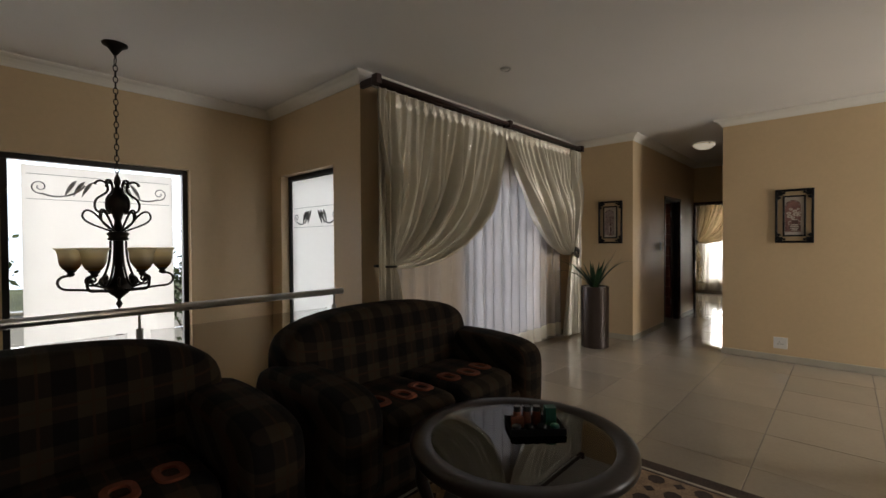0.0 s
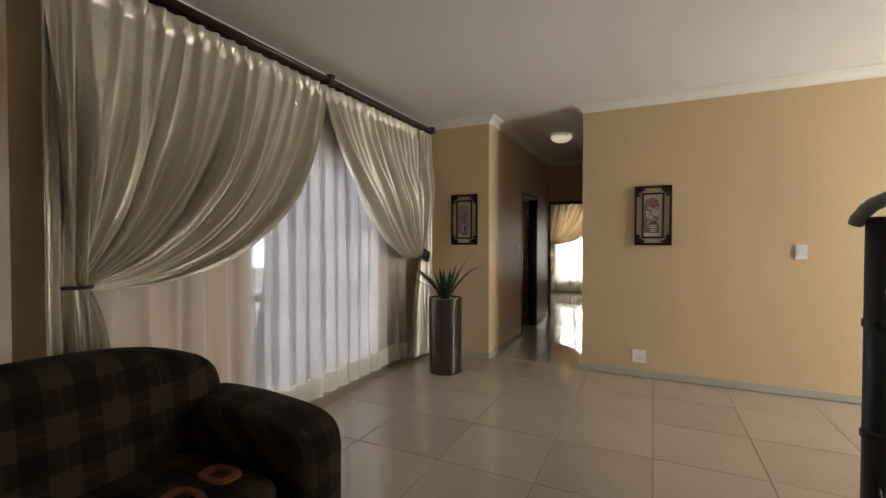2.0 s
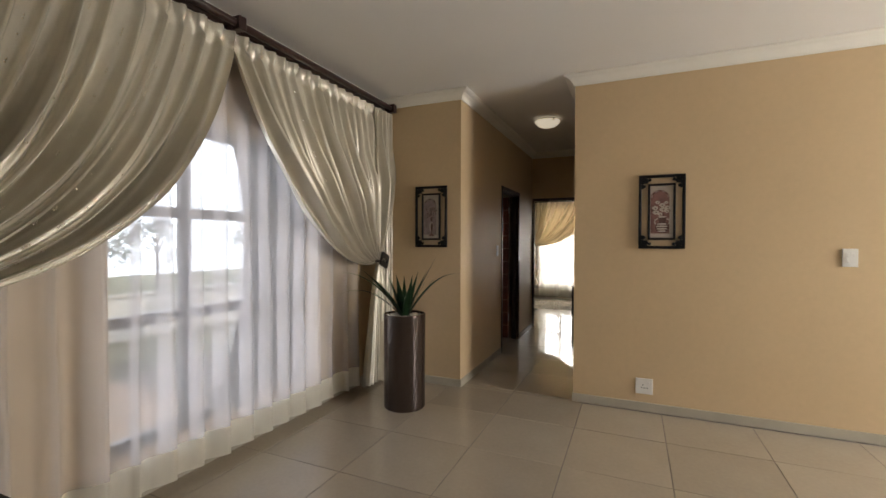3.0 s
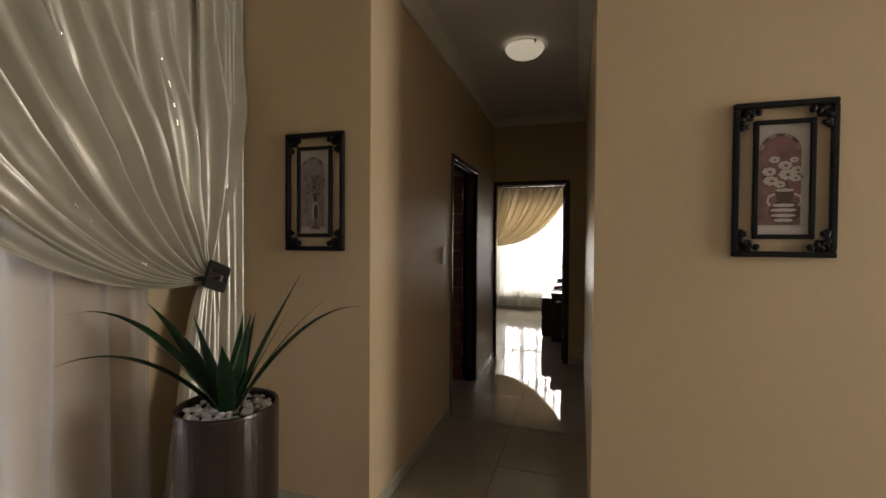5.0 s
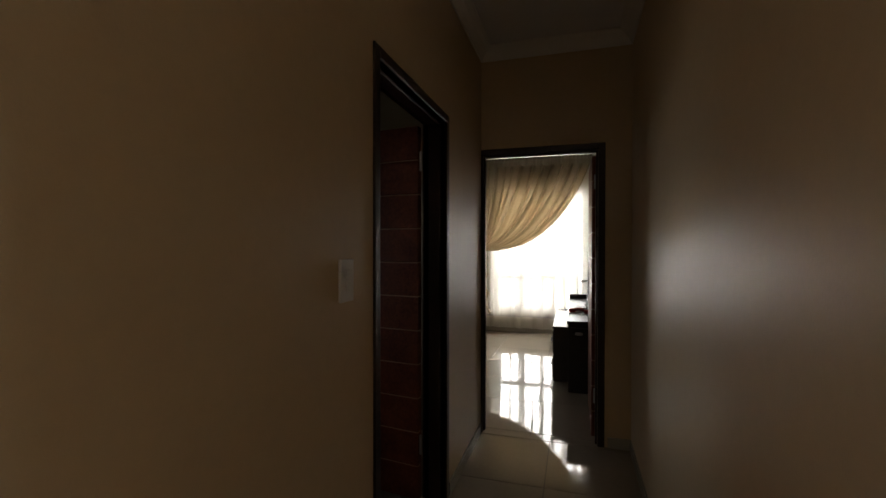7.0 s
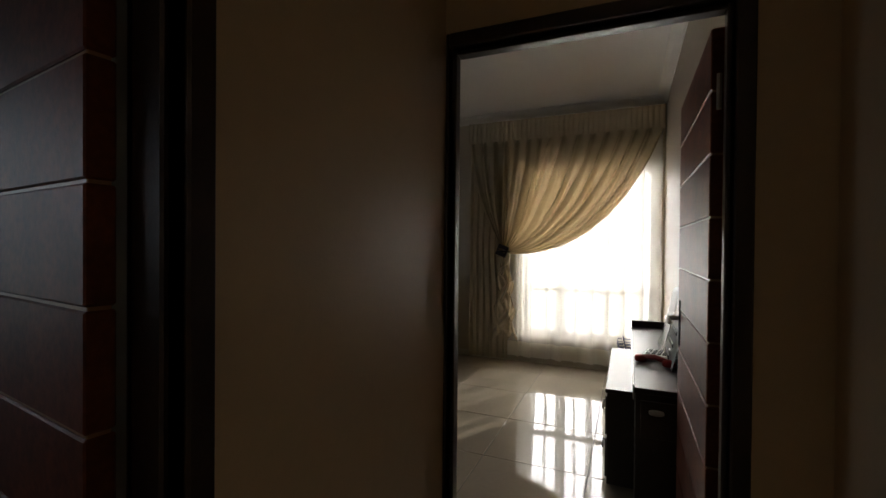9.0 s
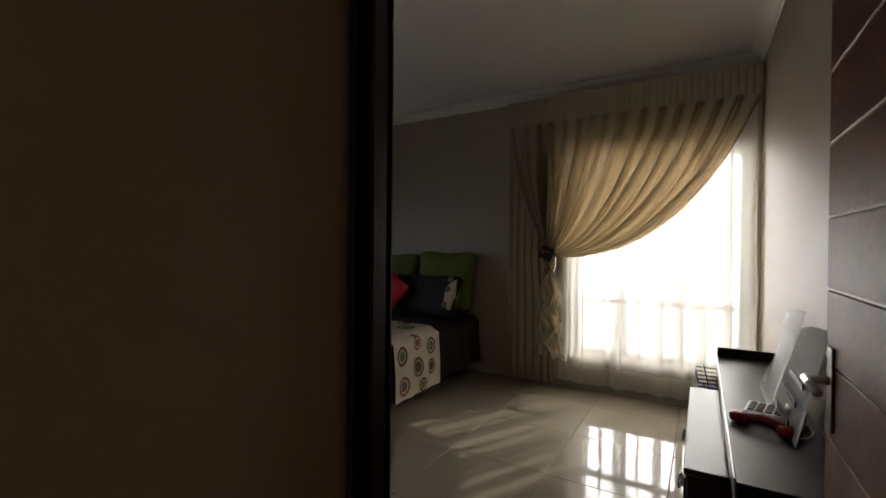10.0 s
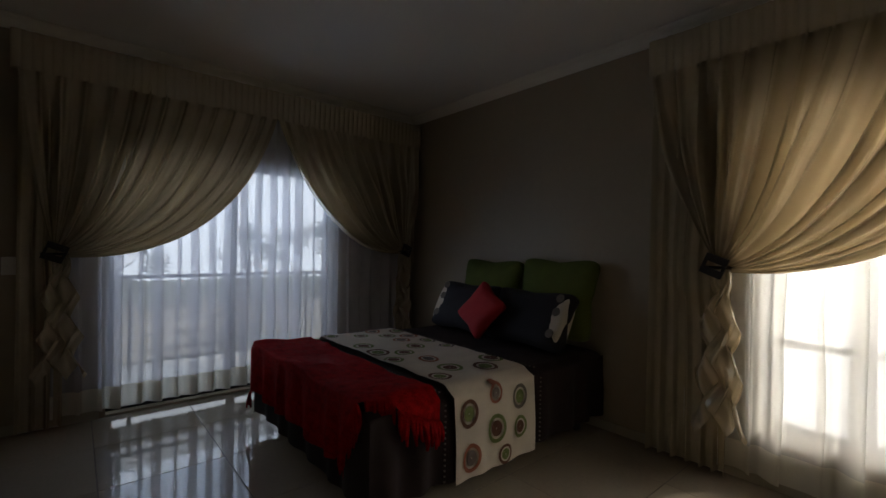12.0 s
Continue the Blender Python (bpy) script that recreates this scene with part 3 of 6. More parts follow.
def voile(place, s0, s1, z_top, z_bot, material, hem_mat, label, pitch=0.17, off=0.05, amp=0.044):
    """A gathered voile from wall to wall with a denser hem."""
    root = thing("sheer_curtain", place((s0 + s1) / 2, off, 0), label, "sheer curtain")
    n = round(abs(s1 - s0) / pitch)
    hem = 0.17

    def at(s_u, z, v):
        # each pitch: one clear width of cloth, then a narrow fold of three layers
        ph = n * s_u
        i, c = math.floor(ph), ph - math.floor(ph)
        w = 0.62 + 0.55 * noise.noise((i * 1.37, 3.0, 0.12 * z + 0.5))
        tall = 0.75 + 0.9 * noise.noise((i * 0.91, 8.0, 0.25 * z))
        if c < 0.4:
            q, d = w * c / 0.4, -0.5 * math.sin(math.pi * c / 0.4)
        elif c < 0.6:
            k = (c - 0.4) / 0.2
            q, d = w + (1 - w) * k, math.sin(math.pi * k / 2)
        elif c < 0.8:
            k = (c - 0.6) / 0.2
            q, d = 1 - 0.8 * (1 - w) * k, 1 - 1.7 * math.sin(math.pi * k / 2)
        else:
            k = (c - 0.8) / 0.2
            q, d = 1 - 0.8 * (1 - w) * (1 - k), -0.7 * (1 - k)
        s = s0 + (s1 - s0) * (i + q) / n + 0.022 * noise.noise((s_u * n * 0.7, z * 1.5, 9.0)) * v
        return place(s, off + amp * (0.5 + 0.5 * v) * tall * d + 0.018 * noise.noise((s_u * n * 0.4, z * 1.2, 4.0)) * v, z)

    def low(u):
        return z_bot + 0.018 * (1 + noise.noise((u * n * 0.4, 2.0, 2.0)))

    bm = bm_new()
    grid(bm, lambda u, v: at(u, z_top + (low(u) + hem - z_top) * v, v), n * 20, 26)
    body = part("voile", bm, material, root, smooth=True, world_space=True)
    bm = bm_new()
    grid(bm, lambda u, v: at(u, low(u) + hem * (1 - v), 1.0 + 0.1 * v), n * 20, 4)
    part("hem", bm, hem_mat, root, "denser double hem", smooth=True, world_space=True)
    return root


def lounge_wall(s, d, z):
    return (-3.00 + d, s, z)


def north_wall(s, d, z):
    return (s, 12.95 - d, z)


def west_wall(s, d, z):
    return (-6.2 + d, s, z)


voile(lounge_wall, 2.52, 5.60, 2.58, 0.035, M_SHEER, M_HEM, "white voile curtain hanging to the tiled floor before a bright window", off=0.075)
drape("curtain", lounge_wall, 2.38, 4.23, 2.50, 2.625, 1.145, M_SATIN, "champagne satin curtain tied back with a dark cord", 17, 0.06, "lounge curtains", clasp=False)
drape("curtain", lounge_wall, 6.055, 4.23, 5.84, 2.625, 1.185, M_SATIN, "champagne satin curtain tied back beside the potted plant", 17, 0.06, "lounge curtains")

# wooden rod with brackets and end blocks
rod = thing("curtain_rod", (-2.80, 4.15, 2.66), "dark stained wooden curtain rod on brackets", "curtain rod")
part("back_pole", tube(bm_new(), [(-2.885, 2.33, 2.665), (-2.885, 6.04, 2.665)], 0.020, 14), M_RODWOOD, rod, smooth=True, world_space=True)
part("pole", tube(bm_new(), [(-2.80, 2.33, 2.66), (-2.80, 6.04, 2.66)], 0.022, 14), M_RODWOOD, rod, smooth=True, world_space=True)
for y in (2.345, 4.23, 6.035):
    part("bracket", box(bm_new(), (-3.00, y - 0.02, 2.63), (-2.77, y + 0.02, 2.685), 0.005), M_RODWOOD, rod, world_space=True)
    part("end_block", box(bm_new(), (-2.83, y - 0.028, 2.62), (-2.76, y + 0.028, 2.70), 0.008, 2), M_RODWOOD, rod, world_space=True)

voile(north_wall, -3.2, -1.22, 2.72, 0.05, M_SHEER_BED, M_HEM, "cream voile curtain with sun behind it", pitch=0.16, off=0.05)
drape("curtain", north_wall, -3.28, -1.225, -2.86, 2.66, 1.30, M_SATIN_BED, "cream satin curtain swept across the sunny window to one clasp", 15, 0.35, "bedroom curtains", pinch=False)
voile(west_wall, 9.60, 12.85, 2.72, 0.06, M_SHEER_WEST, M_HEM, "white voile curtain before the glazed balcony door", pitch=0.13, off=0.05)
drape("curtain", west_wall, 9.52, 11.25, 9.72, 2.66, 1.29, M_SATIN_BED, "cream satin curtain tied back beside the balcony door", 14, 0.45, "bedroom curtains", pinch=False)
drape("curtain", west_wall, 12.88, 11.25, 12.70, 2.66, 1.33, M_SATIN_BED, "cream satin curtain tied back in the corner by the bed", 14, 0.45, "bedroom curtains", pinch=False)


def heading(place, s0, s1, z1, z0, label):
    """The stiff pleated heading above the bedroom curtains."""
    root = thing("curtain_heading", place((s0 + s1) / 2, 0.15, z0), label, "curtain heading", "bedroom curtain headings")
    n = round(abs(s1 - s0) / 0.052)

    def at(u, v):
        x = (u * n) % 1.0
        d = 0.013 * math.sin(math.pi * x) ** 0.6 * (0.8 + 0.4 * noise.noise((u * n * 0.5, 1, 1)))
        return place(s0 + (s1 - s0) * u, 0.17 + d - 0.012 * v, z1 + (z0 - z1) * v + 0.006 * noise.noise((u * n * 0.7, 5, v)))

    bm = bm_new()
    grid(bm, at, n * 8, 6)
    part("pleated_band", bm, M_SATIN_BED, root, smooth=True, world_space=True)
    bm = bm_new()
    a, b = place(s0, 0.0, z1 - 0.02), place(s1, 0.15, z1 + 0.012)
    box(bm, [min(p, q) for p, q in zip(a, b)], [max(p, q) for p, q in zip(a, b)], 0.003)
    part("track", bm, M_TRIM, root, world_space=True)
    return root


heading(north_wall, -3.30, -1.20, 2.79, 2.56, "cream pleated curtain heading below the cornice")
heading(west_wall, 9.48, 12.93, 2.79, 2.53, "cream pleated curtain heading below the cornice")


# ---- lounge and landing ----
M_PLANTER = mat("brown_glazed_planter", (0.050, 0.034, 0.026), 0.26, 0.3, vary=0.03, scale=3, rough_vary=0.03)
M_LEAF = mat("dark_leaf", (0.020, 0.060, 0.022), 0.4, vary=0.3, scale=12, bump=0.1, bump_scale=60)
M_PEBBLE = mat("pale_pebbles", (0.62, 0.58, 0.52), 0.6, vary=0.2, scale=18)
M_SOIL = mat("soil", (0.04, 0.03, 0.02), 0.95, vary=0.3, scale=40, bump=0.5)
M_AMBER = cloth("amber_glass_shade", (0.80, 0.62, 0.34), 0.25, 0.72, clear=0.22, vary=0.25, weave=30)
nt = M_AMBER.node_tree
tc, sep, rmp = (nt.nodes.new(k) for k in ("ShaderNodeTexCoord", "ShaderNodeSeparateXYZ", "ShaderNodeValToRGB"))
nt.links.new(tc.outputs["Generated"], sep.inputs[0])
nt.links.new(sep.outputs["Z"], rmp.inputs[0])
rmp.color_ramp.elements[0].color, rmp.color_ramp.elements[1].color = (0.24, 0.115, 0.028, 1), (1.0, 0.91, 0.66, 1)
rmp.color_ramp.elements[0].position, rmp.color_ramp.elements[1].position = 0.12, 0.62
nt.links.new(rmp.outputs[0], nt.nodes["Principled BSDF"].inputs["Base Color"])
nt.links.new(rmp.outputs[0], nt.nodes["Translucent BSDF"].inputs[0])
M_ETCH = mat("etched_line", (0.34, 0.34, 0.34), 0.6)
M_FROST = cloth("frosted_film", (0.93, 0.91, 0.88), 0.5, 0.75, clear=0.12, vary=0.03, weave=400)
M_PRINT = mat("print_paper", (0.46, 0.40, 0.34), 0.35, vary=0.12, scale=9, fine=0.06)
M_PRINT_RED = mat("print_maroon", (0.20, 0.098, 0.085), 0.4, vary=0.35, scale=16)
M_PRINT_PALE = mat("print_cream", (0.52, 0.46, 0.40), 0.4, vary=0.12, scale=30)
M_PRINT_DARK = mat("print_brown", (0.10, 0.05, 0.04), 0.4, vary=0.3, scale=25)
M_PRINT_PLUM = mat("print_plum", (0.28, 0.22, 0.215), 0.4, vary=0.3, scale=25)
M_BLACKGLOSS = mat("black_lacquer", (0.006, 0.005, 0.005), 0.45, vary=0.1, spec=0.25)
M_GREEN = mat("green_card", (0.012, 0.09, 0.06), 0.5, vary=0.1)
M_ORANGE = mat("orange_powder", (0.14, 0.04, 0.018), 0.6, vary=0.1)


def sofa(loc, length, label):
    """Low plaid sofa facing +x: base, two seat cushions, crowned back, rolled arms, knitted seat covers."""
    root = thing("sofa", loc, label, "sofa", "plaid sofas")
    h = length / 2
    part("base", box(bm_new(), (0.08, -h + 0.1, 0.06), (0.93, h - 0.1, 0.30), 0.03, 2), M_PLAID, root)
    for x in (0.14, 0.86):
        for y in (-h + 0.18, h - 0.18):
            part("foot", lathe(bm_new(), [(0.03, 0), (0.035, 0.02), (0.03, 0.07)], 12, (x, y, 0)), M_BLACKWOOD, root)

    def crown(q):
        q.z += 0.22 * (1 - abs(q.y) ** 2.2) * max(0.0, q.z)
        q.x -= 0.25 * q.z
        return q

    part("backrest", soft(bm_new(), (0.19, 0, 0.50), (0.34, length - 0.20, 0.66), 5.5, 14, crown), M_PLAID, root, smooth=True)
    for s in (-1, 1):
        def roll(q):
            q.z *= 1.0 - 0.10 * max(0.0, q.x)
            q.y *= 1.0 + 0.10 * max(0.0, q.z)
            return q
        arm = part("arm", soft(bm_new(), (0.52, s * (h - 0.15), 0.34), (0.92, 0.30, 0.60), 5.0, 12, roll), M_PLAID, root, smooth=True)
        bm = bm_new()
        tube(bm, [(0.505 + 0.46 * (1 - 0.80 ** 5 * abs(math.cos(a)) ** 5 - 0.80 ** 5 * abs(math.sin(a)) ** 5) ** 0.2, s * (h - 0.15) + 0.120 * math.cos(a), 0.34 + 0.225 * math.sin(a)) for a in (math.pi * i / 14 - 0.4 for i in range(18))], 0.006, 6)
        part("piping", bm, M_PLAID, arm, smooth=True)
    w = (length - 0.62) / 2
    for s in (-1, 1):
        seat = part("seat_cushion", soft(bm_new(), (0.62, s * w / 2, 0.36), (0.66, w - 0.01, 0.19), 5, 10), M_PLAID, root, smooth=True)
        for i in range(3):
            bm = bm_new()
            cx, cy = 0.70 + 0.03 * (i % 2), s * w / 2 + (i - 1) * 0.165
            outer = [(cx + 0.085 * math.copysign(abs(math.cos(a)) ** 0.7, math.cos(a)), cy + 0.058 * math.copysign(abs(math.sin(a)) ** 0.7, math.sin(a)))
                     for a in (math.tau * k / 24 for k in range(24))]
            ring = [[bm.verts.new((cx + (x - cx) * f, cy + (y - cy) * f, 0.455 - 0.05 * abs(y - s * w / 2) ** 2 + z)) for x, y in outer] for f, z in ((1.0, 0.0), (0.95, 0.009), (0.55, 0.009), (0.5, 0.0))]
            for a, b in zip(ring, ring[1:]):
                for k in range(24):
                    bm.faces.new((a[k], a[(k + 1) % 24], b[(k + 1) % 24], b[k]))
            part("knitted_motif", bm, M_RUST, seat, "rust knitted ring on the seat")
    return root


sofa((-2.60, 2.08, 0.0), 1.79, "dark plaid two-seat sofa with rolled arms beside the balustrade")
sofa((-2.60, 0.14, 0.0), 1.86, "dark plaid two-seat sofa with rust knitted seat covers")

# rug
M_RUG = mat("rug_brown", (0.055, 0.032, 0.022), 0.95, vary=0.25, scale=10, fine=0.3, fine_scale=120, bump=0.5, bump_scale=350)
M_RUG_TAN = mat("rug_tan", (0.30, 0.20, 0.12), 0.95, vary=0.25, scale=14, fine=0.3, fine_scale=120, bump=0.5, bump_scale=350)
M_RUG_PALE = mat("rug_cream", (0.48, 0.42, 0.33), 0.95, vary=0.2, scale=14, bump=0.5, bump_scale=350)
RX0, RX1, RY0, RY1 = -1.80, -0.02, 0.55, 2.87
rug = thing("rug", ((RX0 + RX1) / 2, (RY0 + RY1) / 2, 0.0), "dark brown patterned rug with a cream line, under the glass table", "rug")
part("border", box(bm_new(), (RX0, RY0, 0.0008), (RX1, RY1, 0.008), 0.003), M_RUG, rug, world_space=True)
bm = bm_new()
for a, b in (((RX0 + 0.10, RY0 + 0.10), (RX1 - 0.10, RY0 + 0.118)), ((RX0 + 0.10, RY1 - 0.118), (RX1 - 0.10, RY1 - 0.10)),
             ((RX0 + 0.10, RY0 + 0.118), (RX0 + 0.118, RY1 - 0.118)), ((RX1 - 0.118, RY0 + 0.118), (RX1 - 0.10, RY1 - 0.118))):
    box(bm, (*a, 0.008), (*b, 0.0105))
part("cream_line", bm, M_RUG_PALE, rug, "thin cream line round the field", world_space=True)
part("field", box(bm_new(), (RX0 + 0.14, RY0 + 0.14, 0.008), (RX1 - 0.14, RY1 - 0.14, 0.0105)), M_RUG_TAN, rug, "tan field", world_space=True)
bm = bm_new()
for i in range(13):
    for j in range(17):
        x, y = RX0 + 0.22 + i * 0.116, RY0 + 0.22 + j * 0.119
        if (i + j) % 2:
            lathe(bm, [(0.045, 0), (0.045, 0.002), (0.024, 0.0022)], 8, (x, y, 0.0105))
        else:
            lathe(bm, [(0.030, 0), (0.030, 0.002)], 4, (x, y, 0.0105))
part("motifs", bm, M_RUG, rug, "dark woven motifs", world_space=True)

# round coffee table
TX, TY, TZ, TR = -1.08, 1.79, 0.455, 0.50
table = thing("coffee_table", (TX, TY, 0.0107), "round espresso-wood coffee table with an inset glass top", "coffee table")
bm = bm_new()
rings = []
for r, z in ((0.40, 0.395), (0.49, 0.395), (0.50, 0.405), (0.50, 0.435), (0.488, 0.445), (0.412, 0.445), (0.407, 0.438), (0.407, 0.40)):
    rings.append([bm.verts.new((r * math.cos(math.tau * i / 64), r * math.sin(math.tau * i / 64), z)) for i in range(64)])
for a, b in zip(rings, rings[1:] + rings[:1]):
    for i in range(64):
        bm.faces.new((a[i], a[(i + 1) % 64], b[(i + 1) % 64], b[i]))
part("rim", bm, M_BLACKWOOD, table, smooth=True)
pane = part("glass_top", lathe(bm_new(), [(0.408, 0.432), (0.408, 0.438)], 64), M_TABLEGLASS, table, "inset tinted glass")
pane.visible_shadow = False
for a in range(4):
    m = Matrix.Rotation(radians(45 + 90 * a), 4, "Z")
    part("leg", tube(bm_new(), [m @ Vector(p) for p in ((0.44, 0, 0.40), (0.45, 0, 0.25), (0.40, 0, 0.10), (0.42, 0, 0.0))], [0.035, 0.03, 0.024, 0.03], 10), M_BLACKWOOD, table, smooth=True)
part("lower_shelf", lathe(bm_new(), [(0.36, 0.10), (0.36, 0.125)], 40), M_BLACKWOOD, table)

TOP = 0.0107 + 0.438
caddy = thing("condiment_tray", (TX + 0.00, TY + 0.12, TOP), "small steel tray of jars and boxes on the glass table", "tray")
caddy.rotation_euler.z = radians(45)
caddy.scale = (0.85, 0.85, 0.72)
bm = bm_new()
box(bm, (-0.15, -0.10, 0.0), (0.15, 0.10, 0.006), 0.002)
for a, b in (((-0.15, -0.10, 0.006), (0.15, -0.094, 0.045)), ((-0.15, 0.094, 0.006), (0.15, 0.10, 0.045)), ((-0.15, -0.094, 0.006), (-0.144, 0.094, 0.045)), ((0.144, -0.094, 0.006), (0.15, 0.094, 0.045))):
    box(bm, a, b, 0.001)
part("tray", bm, M_BLACKGLOSS, caddy)
for i in range(3):
    x = -0.085 + i * 0.055
    jar = part("jar", lathe(bm_new(), [(0.021, 0.006), (0.023, 0.012), (0.023, 0.085), (0.018, 0.095)], 16, (x, 0.055, 0)), M_ORANGE if i < 2 else M_RUST, caddy, "glass jar of orange spice", smooth=True)
    part("lid", lathe(bm_new(), [(0.022, 0.095), (0.022, 0.125), (0.020, 0.128)], 16, (x, 0.055, 0)), M_BLACK, jar, "black jar lid")
part("carton", box(bm_new(), (0.07, 0.02, 0.006), (0.13, 0.075, 0.125), 0.002), M_GREEN, caddy, "green carton")
part("carton", box(bm_new(), (-0.13, 0.0, 0.006), (-0.06, 0.025, 0.075), 0.002, 1), M_ORANGE, caddy, "orange packet")
for i in range(4):
    part("pot", lathe(bm_new(), [(0.022, 0.006), (0.026, 0.04), (0.024, 0.05)], 14, (-0.11 + i * 0.07, -0.05, 0)), (M_BLACK, M_BLACKGLOSS, M_BLACK, M_GREEN)[i], caddy, smooth=True)

# balustrade beside the stairwell
rail = thing("balustrade", (-3.02, 0.4, 0.0), "steel balustrade with glass panels beside the stairwell", "balustrade")
part("handrail", tube(bm_new(), [(-3.02, -3.1, 0.945), (-3.02, 2.15, 0.945)], 0.025, 16), M_STEEL, rail, smooth=True, world_space=True)
for y in (2.07, 0.76, -0.56, -1.88):
    post = part("post", tube(bm_new(), [(-3.02, y, 0.0), (-3.02, y, 0.84)], 0.019, 12), M_STEEL, rail, smooth=True, world_space=True)
    part("stem", tube(bm_new(), [(-3.02, y, 0.84), (-3.02, y, 0.93)], 0.007, 8), M_STEEL, post, world_space=True)
for y0, y1 in ((0.82, 2.01), (-0.50, 0.70), (-1.82, -0.62)):
    gl = part("glass_panel", box(bm_new(), (-3.024, y0, 0.10), (-3.046, y1, 0.82), 0.002), M_GLASS, rail, "clear glass panel", world_space=True)
    gl.visible_shadow = False

# chandelier
CX, CY = -3.82, 0.81
ch = thing("chandelier", (CX, CY, 2.76), "wrought-iron chandelier with six amber glass shades on a chain", "chandelier")
part("canopy", lathe(bm_new(), [(0.078, -0.002), (0.075, -0.012), (0.045, -0.03), (0.018, -0.07), (0.008, -0.085)], 24), M_IRON, ch, smooth=True)
bm = bm_new()
z, i = -0.085, 0
while z > -0.93:
    big = 0.034 if i == 0 else 0.013
    hh = 0.036 if i == 0 else 0.024
    loop = []
    for k in range(13):
        a = math.tau * k / 12
        x = big * math.sin(a)
        loop.append((x if i % 2 == 0 else 0, 0 if i % 2 == 0 else x, z - hh + hh * math.cos(a)))
    tube(bm, loop, 0.0035, 5)
    z -= 2 * hh - 0.008
    i += 1
part("chain", bm, M_IRON, ch, smooth=True)
part("stem", lathe(bm_new(), [(0.008, -0.93), (0.016, -0.95), (0.022, -0.985), (0.014, -1.01), (0.030, -1.05), (0.062, -1.09), (0.074, -1.13), (0.066, -1.17), (0.034, -1.21), (0.020, -1.26),
                              (0.028, -1.31), (0.024, -1.335), (0.030, -1.40), (0.022, -1.50), (0.024, -1.60), (0.034, -1.66), (0.070, -1.70), (0.076, -1.73), (0.060, -1.77), (0.026, -1.80),
                              (0.012, -1.815), (0.010, -1.83), (0.021, -1.85), (0.012, -1.87), (0.002, -1.885)], 20), M_IRON, ch, smooth=True)
part("collar", lathe(bm_new(), [(0.050, -1.335), (0.066, -1.345), (0.066, -1.358), (0.056, -1.365), (0.056, -1.378), (0.063, -1.385), (0.060, -1.395), (0.040, -1.40)], 24), M_IRON, ch, smooth=True)
SHADE = [(0.026, -1.602), (0.044, -1.590), (0.060, -1.562), (0.066, -1.525), (0.068, -1.495), (0.076, -1.468), (0.092, -1.450)]
for k in range(6):
    m = Matrix.Rotation(radians(60 * k + 20), 4, "Z")

    def turn(pts):
        return [m @ Vector(p) for p in pts]

    # outer arm: low sweep that curls back under its shade
    arm = part("arm", tube(bm_new(), turn(bezier((0.05, 0, -1.745), (0.12, 0, -1.76), (0.20, 0, -1.735), (0.27, 0, -1.735), 8)
                                          + bezier((0.27, 0, -1.735), (0.355, 0, -1.735), (0.350, 0, -1.625), (0.262, 0, -1.640), 12)[1:]), 0.0085, 7), M_IRON, ch, smooth=True)
    # stem that falls from the collar and curls up into a rosette
    part("scroll", tube(bm_new(), turn(bezier((0.045, 0, -1.40), (0.040, 0, -1.56), (0.085, 0, -1.71), (0.150, 0, -1.715), 12)
                                       + bezier((0.150, 0, -1.715), (0.205, 0, -1.71), (0.190, 0, -1.635), (0.145, 0, -1.650), 10)[1:]
                                       + bezier((0.145, 0, -1.650), (0.115, 0, -1.665), (0.135, 0, -1.700), (0.155, 0, -1.685), 6)[1:]), 0.0075, 6), M_IRON, arm, smooth=True)
    m2 = Matrix.Rotation(radians(60 * k + 50), 4, "Z")
    part("leaf_scroll", tube(bm_new(), [m2 @ Vector(p) for p in bezier((0.060, 0, -1.70), (0.14, 0, -1.74), (0.135, 0, -1.645), (0.085, 0, -1.665), 10)
                                        + bezier((0.085, 0, -1.665), (0.065, 0, -1.685), (0.085, 0, -1.705), (0.098, 0, -1.688), 6)[1:]], [0.011 - 0.0003 * i for i in range(17)], 6), M_IRON, arm, smooth=True)
    part("rosette", soft(bm_new(), m @ Vector((0.160, 0, -1.682)), (0.040, 0.040, 0.036), 2.2, 5), M_IRON, arm, smooth=True)
    # crown: an S from the top hook through the belly to the wide lower loop
    part("upper_scroll", tube(bm_new(), turn(bezier((0.128, 0, -1.005), (0.110, 0, -0.955), (0.045, 0, -0.975), (0.055, 0, -1.045), 10)
                                             + bezier((0.055, 0, -1.045), (0.070, 0, -1.085), (0.135, 0, -1.085), (0.128, 0, -1.160), 8)[1:]
                                             + bezier((0.128, 0, -1.160), (0.120, 0, -1.215), (0.070, 0, -1.205), (0.080, 0, -1.180), 8)[1:]),
                              [0.012] + [0.0085] * 26, 6), M_IRON, ch, smooth=True)
    part("crown_loop", tube(bm_new(), turn(bezier((0.035, 0, -1.335), (0.100, 0, -1.300), (0.235, 0, -1.270), (0.185, 0, -1.195), 12)
                                           + bezier((0.185, 0, -1.195), (0.150, 0, -1.165), (0.110, 0, -1.230), (0.050, 0, -1.315), 10)[1:]), 0.0075, 6), M_IRON, ch, smooth=True)
    c = m @ Vector((0.262, 0, 0))
    part("cup", lathe(bm_new(), [(0.010, -1.645), (0.024, -1.632), (0.018, -1.618), (0.034, -1.604), (0.030, -1.598)], 14, (c.x, c.y, 0)), M_IRON, arm, smooth=True)
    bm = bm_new()
